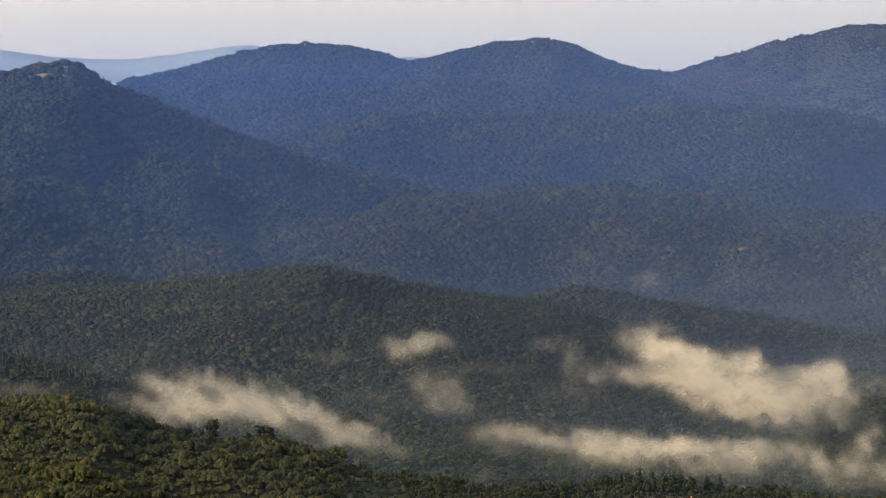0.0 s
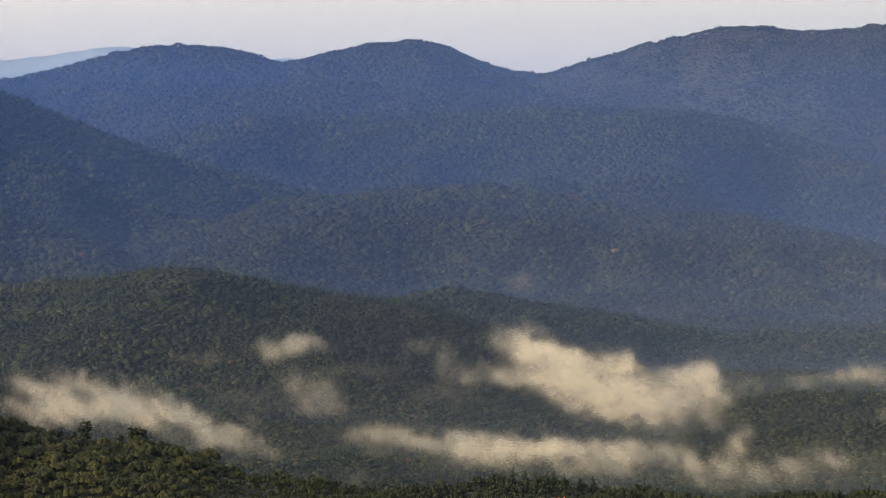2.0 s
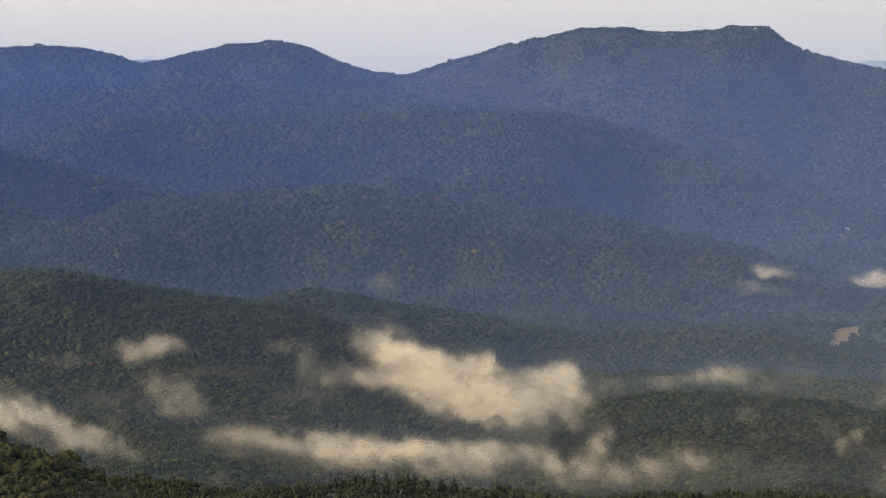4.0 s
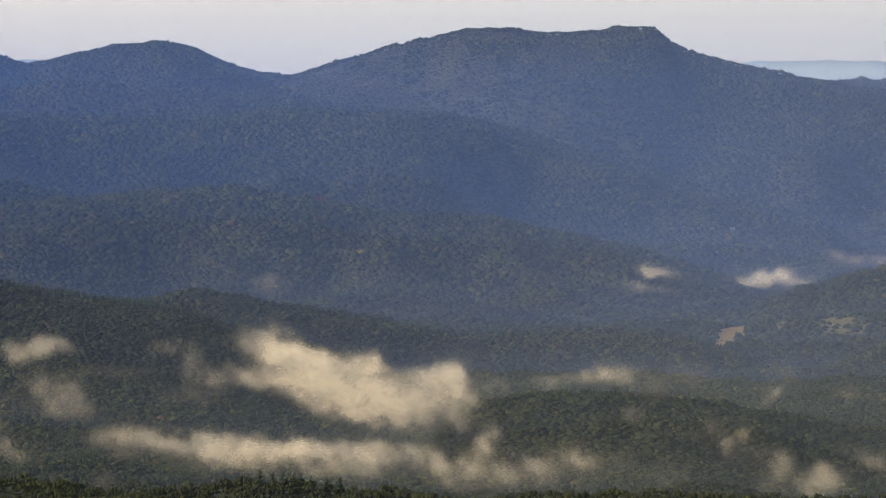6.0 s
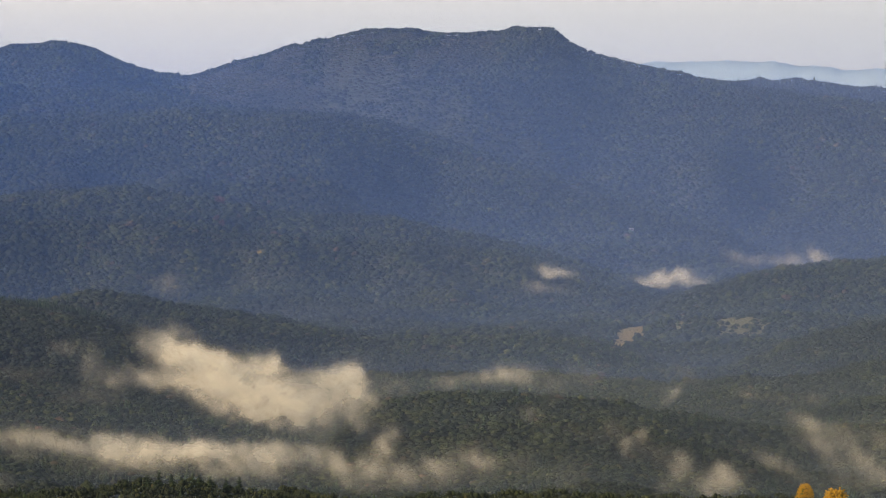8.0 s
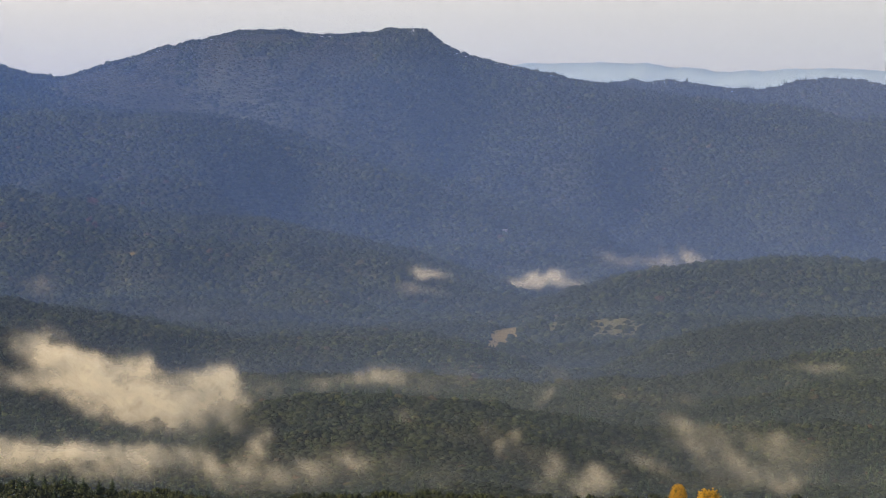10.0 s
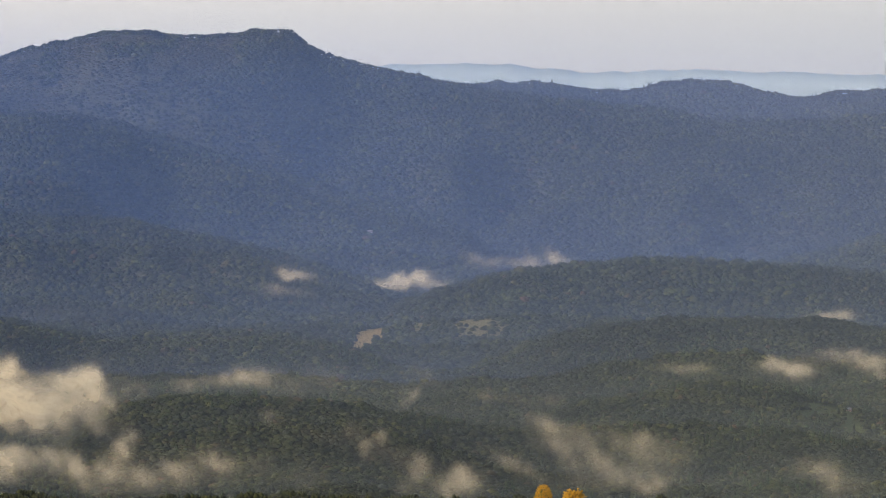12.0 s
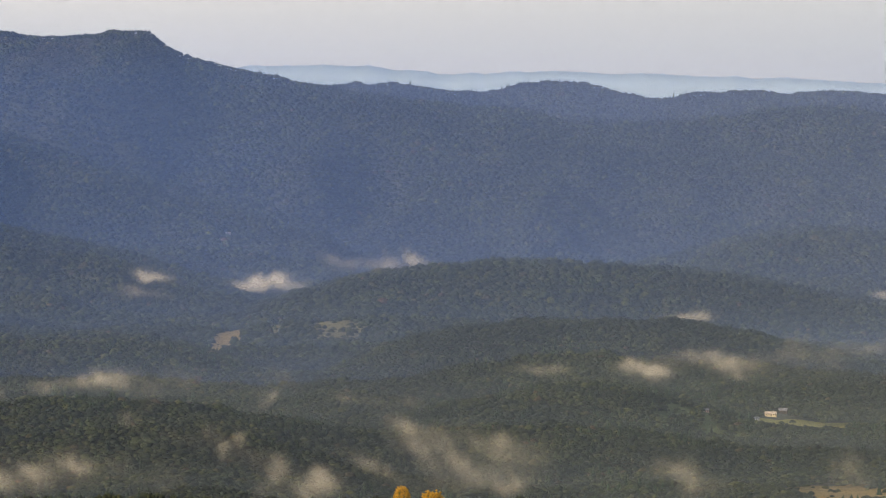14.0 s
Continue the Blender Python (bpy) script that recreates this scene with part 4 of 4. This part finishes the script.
def house(name, label, category, b, r, wide, deep, wall, rise, turn, skin, cover, windows, door_at=0.0, chimney=True, lift=0.0):
    """A gabled house, its long side to the valley: walls, two roof slopes, door, framed windows, chimney."""
    at = spot(b, r)
    low = min(spot(b + math.degrees(dx / r), r + dy).z for dx in (-wide / 2, wide / 2) for dy in (-deep / 2, deep / 2))
    ob = new(name)
    ob.location = (at.x, at.y, low + lift)
    ob.rotation_euler = (0, 0, radians(turn - b))
    tagged(ob, label, category)
    w, d = wide / 2, deep / 2
    base = at.z - low + 0.1
    top = base + wall
    part("wall", prism(bmesh.new(), [(-d, 0), (d, 0), (d, top), (0, top + rise * 0.94), (-d, top)], -w, w), skin, ob)
    for side in (-1, 1):
        ov = 0.28
        slope = rise / d
        part("roof", prism(bmesh.new(), [(0, top + rise + 0.02), (side * (d + ov), top - slope * ov + 0.02), (side * (d + ov), top - slope * ov + 0.14), (0, top + rise + 0.16)], -w - 0.25, w + 0.25), cover, ob)
    for x in windows:
        win = part("window", box(bmesh.new(), x - 0.34, -d - 0.05, base + wall * 0.38, x + 0.34, -d + 0.02, base + wall * 0.86, 0.01), skin, ob, "painted window frame")
        part("pane", box(bmesh.new(), x - 0.27, -d - 0.07, base + wall * 0.43, x + 0.27, -d - 0.055, base + wall * 0.81), PANE, win, "dark glass pane")
    door = part("door", box(bmesh.new(), door_at - 0.32, -d - 0.06, base, door_at + 0.32, -d + 0.02, base + wall * 0.84, 0.01), DARK_WOOD, ob, "dark wooden door")
    part("door_handle", box(bmesh.new(), door_at + 0.2, -d - 0.1, base + wall * 0.4, door_at + 0.25, -d - 0.06, base + wall * 0.44), STEEL, door)
    if chimney:
        stack = part("chimney", box(bmesh.new(), w * 0.45, 0.1, top + rise * 0.5, w * 0.45 + 0.45, 0.55, top + rise + 0.55, 0.02), BRICK, ob)
        part("chimney_cap", box(bmesh.new(), w * 0.45 - 0.06, 0.04, top + rise + 0.55, w * 0.45 + 0.51, 0.61, top + rise + 0.65), GREY_ROOF, stack)
    return ob


house("farmhouse", "cream farmhouse with tan shingle roof on sunlit meadow", "house", 10.49, 2274, 5.8, 4.0, 1.5, 0.9, 8, CREAM, TAN_ROOF, (-2.3, -1.2, 1.3, 2.4), 0.1)
house("barn", "dark grey-roofed barn beside the cream farmhouse", "barn", 10.66, 2292, 4.6, 3.6, 1.6, 1.1, -12, DARK_WOOD, GREY_ROOF, (1.4,), -0.8, False)
house("shed", "small pale shed on the farmhouse meadow", "shed", 10.30, 2250, 2.6, 2.2, 1.2, 0.7, 15, WHITE, GREY_ROOF, (0.7,), -0.4, False)
house("shed", "small weathered shed beside the dull pasture", "shed", 9.62, 2236, 2.6, 2.2, 1.3, 0.7, -10, PINK, GREY_ROOF, (0.7,), -0.4, False)
house("cottage", "tiny tan cottage on the far mountain foot", "house", 3.11, 3766, 4.2, 2.4, 1.2, 0.6, 0, DUN, DUN, (-1.2, 1.2), 0.0, False, 0.3)
house("hilltop_hut", "small pinkish stone hut below the hilltop", "hut", -11.10, 3456, 3.2, 2.6, 2.6, 0.9, 0, PINK, GREY_ROOF, (-1.0, 1.0), 0.0, False)
house("cabin", "small cabin with bright orange metal roof among trees", "cabin", -2.642, 1400, 1.5, 2.0, 1.6, 0.5, 0, DARK_WOOD, RUST_ROOF, (0.45,), -0.3, False, 3.5)
house("cabin", "small cabin with pale roof among trees", "cabin", -3.10, 1395, 2.2, 2.2, 1.6, 0.8, 10, WHITE, TAN_ROOF, (0.6,), -0.3, False, 1.6)


def lookout_tower(b, r):
    """A steel lookout tower on the summit: four legs, braces, cabin, mast."""
    at = spot(b, r)
    ob = new("lookout_tower")
    ob.location = at
    tagged(ob, "small steel lookout tower on the mountain summit", "tower")
    high = 4.4
    for sx in (-1, 1):
        for sy in (-1, 1):
            bm = bmesh.new()
            a = [bm.verts.new((sx * 0.75 + dx, sy * 0.75 + dy, -0.5)) for dx, dy in ((-0.13, -0.13), (0.13, -0.13), (0.13, 0.13), (-0.13, 0.13))]
            t = [bm.verts.new((sx * 0.45 + dx, sy * 0.45 + dy, high)) for dx, dy in ((-0.13, -0.13), (0.13, -0.13), (0.13, 0.13), (-0.13, 0.13))]
            bm.faces.new(a)
            bm.faces.new(t[::-1])
            for i in range(4):
                bm.faces.new((a[i], t[i], t[(i + 1) % 4], a[(i + 1) % 4]))
            part("leg", bm, STEEL, ob)
    for z in (1.4, 3.2):
        for sy in (-1, 1):
            part("brace", box(bmesh.new(), -0.7, sy * 0.6 - 0.04, z, 0.7, sy * 0.6 + 0.04, z + 0.1), STEEL, ob)
    part("platform", box(bmesh.new(), -0.8, -0.8, high, 0.8, 0.8, high + 0.15, 0.02), STEEL, ob)
    part("cabin", box(bmesh.new(), -0.6, -0.6, high + 0.15, 0.6, 0.6, high + 1.2, 0.03), GREY_ROOF, ob, "grey lookout cabin")
    part("mast", box(bmesh.new(), -0.07, -0.07, high + 1.2, 0.07, 0.07, high + 2.0), STEEL, ob)


lookout_tower(1.851, 4348)


# ---- trees that stand out ----
BARK = plain("bark", (0.10, 0.08, 0.06), 0.95, 0.4, 6.0)


def limb(bm, a, b, ra, rb, sides=6):
    """A tapered branch from a to b."""
    a, b = Vector(a), Vector(b)
    q = (b - a).to_track_quat("Z", "Y").to_matrix()
    rings = []
    for p, r in ((a, ra), (b, rb)):
        rings.append([bm.verts.new(p + q @ Vector((r * math.cos(k * math.tau / sides), r * math.sin(k * math.tau / sides), 0))) for k in range(sides)])
    for k in range(sides):
        bm.faces.new((rings[0][k], rings[0][(k + 1) % sides], rings[1][(k + 1) % sides], rings[1][k]))
    bm.faces.new(rings[1])


def tree(b, r, tall, wide, seed, label, leaf, start=0.35):
    """A tree: tapered trunk, limbs, and a crown of many small leaf clumps."""
    rr = random.Random(seed)
    ob = new("tree")
    ob.location = spot(b, r, -0.3)
    tagged(ob, label, "tree", "trees above the wood's edge")
    bm = bmesh.new()
    lean = rr.uniform(-0.2, 0.2)
    joints = [Vector((lean * t * t, rr.uniform(-0.1, 0.1) * t, t * tall * 0.92)) for t in (0, 0.35, 0.65, 1)]
    for k in range(3):
        limb(bm, joints[k], joints[k + 1], 0.3 * (1 - k * 0.3), 0.3 * (0.72 - k * 0.3) + 0.03)
    part("trunk", bm, BARK, ob)
    tips = [joints[3]]
    bm = bmesh.new()
    for k in range(11):
        t = start + (0.92 - start) * (k + rr.random()) / 11
        base = joints[0].lerp(joints[3], t)
        a, out = rr.uniform(0, math.tau), wide / 2 * rr.uniform(0.55, 1.0) * (1 - 0.5 * abs(2 * (t - start) / (1 - start) - 0.9))
        tip = base + Vector((out * math.cos(a), out * math.sin(a), out * rr.uniform(0.3, 0.9)))
        limb(bm, base, tip, 0.09, 0.03, 5)
        tips += [tip, base.lerp(tip, 0.55)]
    part("limb", bm, BARK, ob)
    vs, fs, at = [], [], 0
    for tip in tips:
        for _ in range(7):
            v, f = near_shapes[rr.randrange(len(near_shapes))] if rr.random() < 0.3 else far_shapes[rr.randrange(len(far_shapes))]
            size_ = wide * rr.uniform(0.05, 0.14)
            p = np.array(tip[:]) + np.array([rr.gauss(0, wide * 0.1), rr.gauss(0, wide * 0.1), rr.gauss(0, wide * 0.09)])
            vs.append(v * size_ * np.array([1.2, 1.2, 0.8]) + p)
            fs.append(f + at)
            at += len(v)
    crown = new("crown", mesh_of("crown", np.concatenate(vs), np.concatenate(fs), [leaf]))
    crown.parent = ob


def conifer(b, r, tall, seed):
    rr = random.Random(seed)
    ob = new("conifer")
    ob.location = spot(b, r, -0.3)
    tagged(ob, "slim dark green conifer at the wood's edge", "conifer", "conifers along the wood's edge")
    bm = bmesh.new()
    limb(bm, (0, 0, 0), (rr.uniform(-0.1, 0.1), 0, tall), 0.2, 0.03)
    part("trunk", bm, BARK, ob)
    vs, fs = [], []
    whorls = 13
    for k in range(whorls):
        t = 0.18 + 0.8 * k / whorls
        reach = tall * 0.33 * (1.05 - t) * rr.uniform(0.75, 1.25) + 0.12
        for i in range(7):
            a = i * math.tau / 7 + rr.uniform(-0.4, 0.4) + k
            l = reach * rr.uniform(0.7, 1.25)
            o, z = len(vs), t * tall
            tip = (l * math.cos(a), l * math.sin(a), z - 0.3 * l)
            s = 0.32 * l + 0.08
            vs += [(0, 0, z + 0.25), (tip[0] * 0.6 - s * math.sin(a), tip[1] * 0.6 + s * math.cos(a), z - 0.22 * l), tip, (tip[0] * 0.6 + s * math.sin(a), tip[1] * 0.6 - s * math.cos(a), z - 0.22 * l), (tip[0] * 0.5, tip[1] * 0.5, z - 0.45 * l)]
            fs += [(o, o + 1, o + 2), (o, o + 2, o + 3), (o + 4, o + 2, o + 1), (o + 4, o + 3, o + 2)]
    crown = new("crown", mesh_of("crown", np.array(vs), np.array(fs), [NEEDLE], False))
    crown.parent = ob


# standing trees: bearing, distance, height, width
conifer(-10.032, 1462, 11.3, 20)
tree(-9.771, 1462, 10.2, 3.1, 21, "slender dark broadleaf tree rising above the wood's edge", LEAF, 0.3)
tree(-9.571, 1462, 8.8, 3.5, 22, "slender dark broadleaf tree rising above the wood's edge", LEAF, 0.3)
tree(-9.471, 1462, 8.9, 3.9, 23, "slender dark broadleaf tree rising above the wood's edge", LEAF, 0.3)
tree(-9.287, 1462, 9.2, 3.1, 24, "slender dark broadleaf tree rising above the wood's edge", LEAF, 0.3)
tree(-9.133, 1462, 13.3, 4.7, 25, "round-headed broadleaf tree rising above the wood's edge", LEAF, 0.5)
tree(-8.649, 1462, 10.0, 3.1, 26, "slender dark broadleaf tree rising above the wood's edge", LEAF, 0.3)
tree(-8.434, 1462, 12.0, 7.4, 27, "round-headed broadleaf tree rising above the wood's edge", LEAF, 0.5)
tree(-8.25, 1462, 9.4, 3.1, 28, "slender dark broadleaf tree rising above the wood's edge", LEAF, 0.3)
conifer(-3.472, 1442, 9.2, 29)
conifer(-3.311, 1446, 10.3, 30)
conifer(-3.142, 1450, 8.4, 31)
conifer(-3.011, 1442, 8.4, 32)
conifer(-2.85, 1446, 8.7, 33)
conifer(-2.765, 1450, 8.4, 34)
conifer(-2.612, 1442, 9.0, 35)
conifer(-2.397, 1446, 8.5, 36)
conifer(-2.22, 1450, 9.3, 37)
for b, r, tall, wide, seed in ((-2.52, 3352, 7.5, 6.0, 41), (-2.45, 3348, 7.0, 5.5, 42), (-2.53, 3262, 7.0, 5.5, 43), (-2.46, 3256, 6.5, 5.0, 44)):
    tree(b, r, tall, wide, seed, "reddening maple among the green woods of the ridge", RED_LEAF, 0.3)

# ---- goldenrod beside the overlook ----
PETAL = plain("goldenrod_bloom", (0.37, 0.20, 0.002), 0.8, 0.3, 60)
GREEN_STEM = plain("goldenrod_stem", (0.10, 0.13, 0.035), 0.7, 0.3, 40)


def goldenrod(b, r, top, wide, droop, seed):
    """A goldenrod: stalk, narrow leaves, and a plume of many small yellow heads."""
    rr = random.Random(seed)
    foot = spot(b, r)
    tall = EYE + top * r - foot.z + 0.03
    ob = new("goldenrod")
    ob.location = foot - Vector((0, 0, 0.03))
    ob.rotation_euler = (0, 0, radians(-b))
    tagged(ob, "yellow goldenrod plume on a tall green stalk", "wildflower", "goldenrod by the overlook")
    bm = bmesh.new()
    for k in range(6):
        limb(bm, (0.012 * math.sin(k), 0, tall * k / 6), (0.012 * math.sin(k + 1), 0, tall * (k + 1) / 6 - 0.004), 0.006 - 0.0007 * k, 0.0055 - 0.0007 * k)
    part("stalk", bm, GREEN_STEM, ob)
    for k in range(16):
        z, a = tall * (0.15 + 0.7 * k / 16), k * 2.4
        l, w = 0.11 - 0.003 * k, 0.011
        d, s = Vector((math.cos(a), math.sin(a), 0)), Vector((-math.sin(a), math.cos(a), 0))
        bm = bmesh.new()
        p = Vector((0, 0, z))
        mid, end = p + d * l * 0.5 + Vector((0, 0, 0.03)), p + d * l + Vector((0, 0, 0.0))
        vs = [bm.verts.new(q) for q in (p - s * 0.002, mid - s * w, end, mid + s * w, p + s * 0.002, mid - Vector((0, 0, 0.003)))]
        for tri in ((0, 1, 5), (1, 2, 5), (2, 3, 5), (3, 4, 5)):
            bm.faces.new([vs[i] for i in tri])
        part("leaf", bm, GREEN_STEM, ob)
    vs, fs, at = [], [], 0
    for k in range(1500):
        t = rr.random()
        spread = wide / 2 * (1 - t) ** 0.3 * (0.6 + 0.4 * rr.random())
        a = rr.uniform(0, math.tau)
        x = spread * math.cos(a) + droop * (1 - t) ** 0.6
        z = tall - (1 - t) * wide * 1.2 + rr.gauss(0, wide * 0.03)
        v, f = small_shapes[rr.randrange(len(small_shapes))]
        vs.append(v * wide * rr.uniform(0.02, 0.036) + np.array([x, spread * math.sin(a), z]))
        fs.append(f + at)
        at += len(v)
    plume = new("plume", mesh_of("plume", np.concatenate(vs), np.concatenate(fs), [PETAL]))
    plume.parent = ob
    tagged(plume, "dense yellow flower plume")


goldenrod(5.48, 5.0, -0.0951, 0.030, 0.0, 1)
goldenrod(5.88, 5.05, -0.0964, 0.056, 0.004, 2)
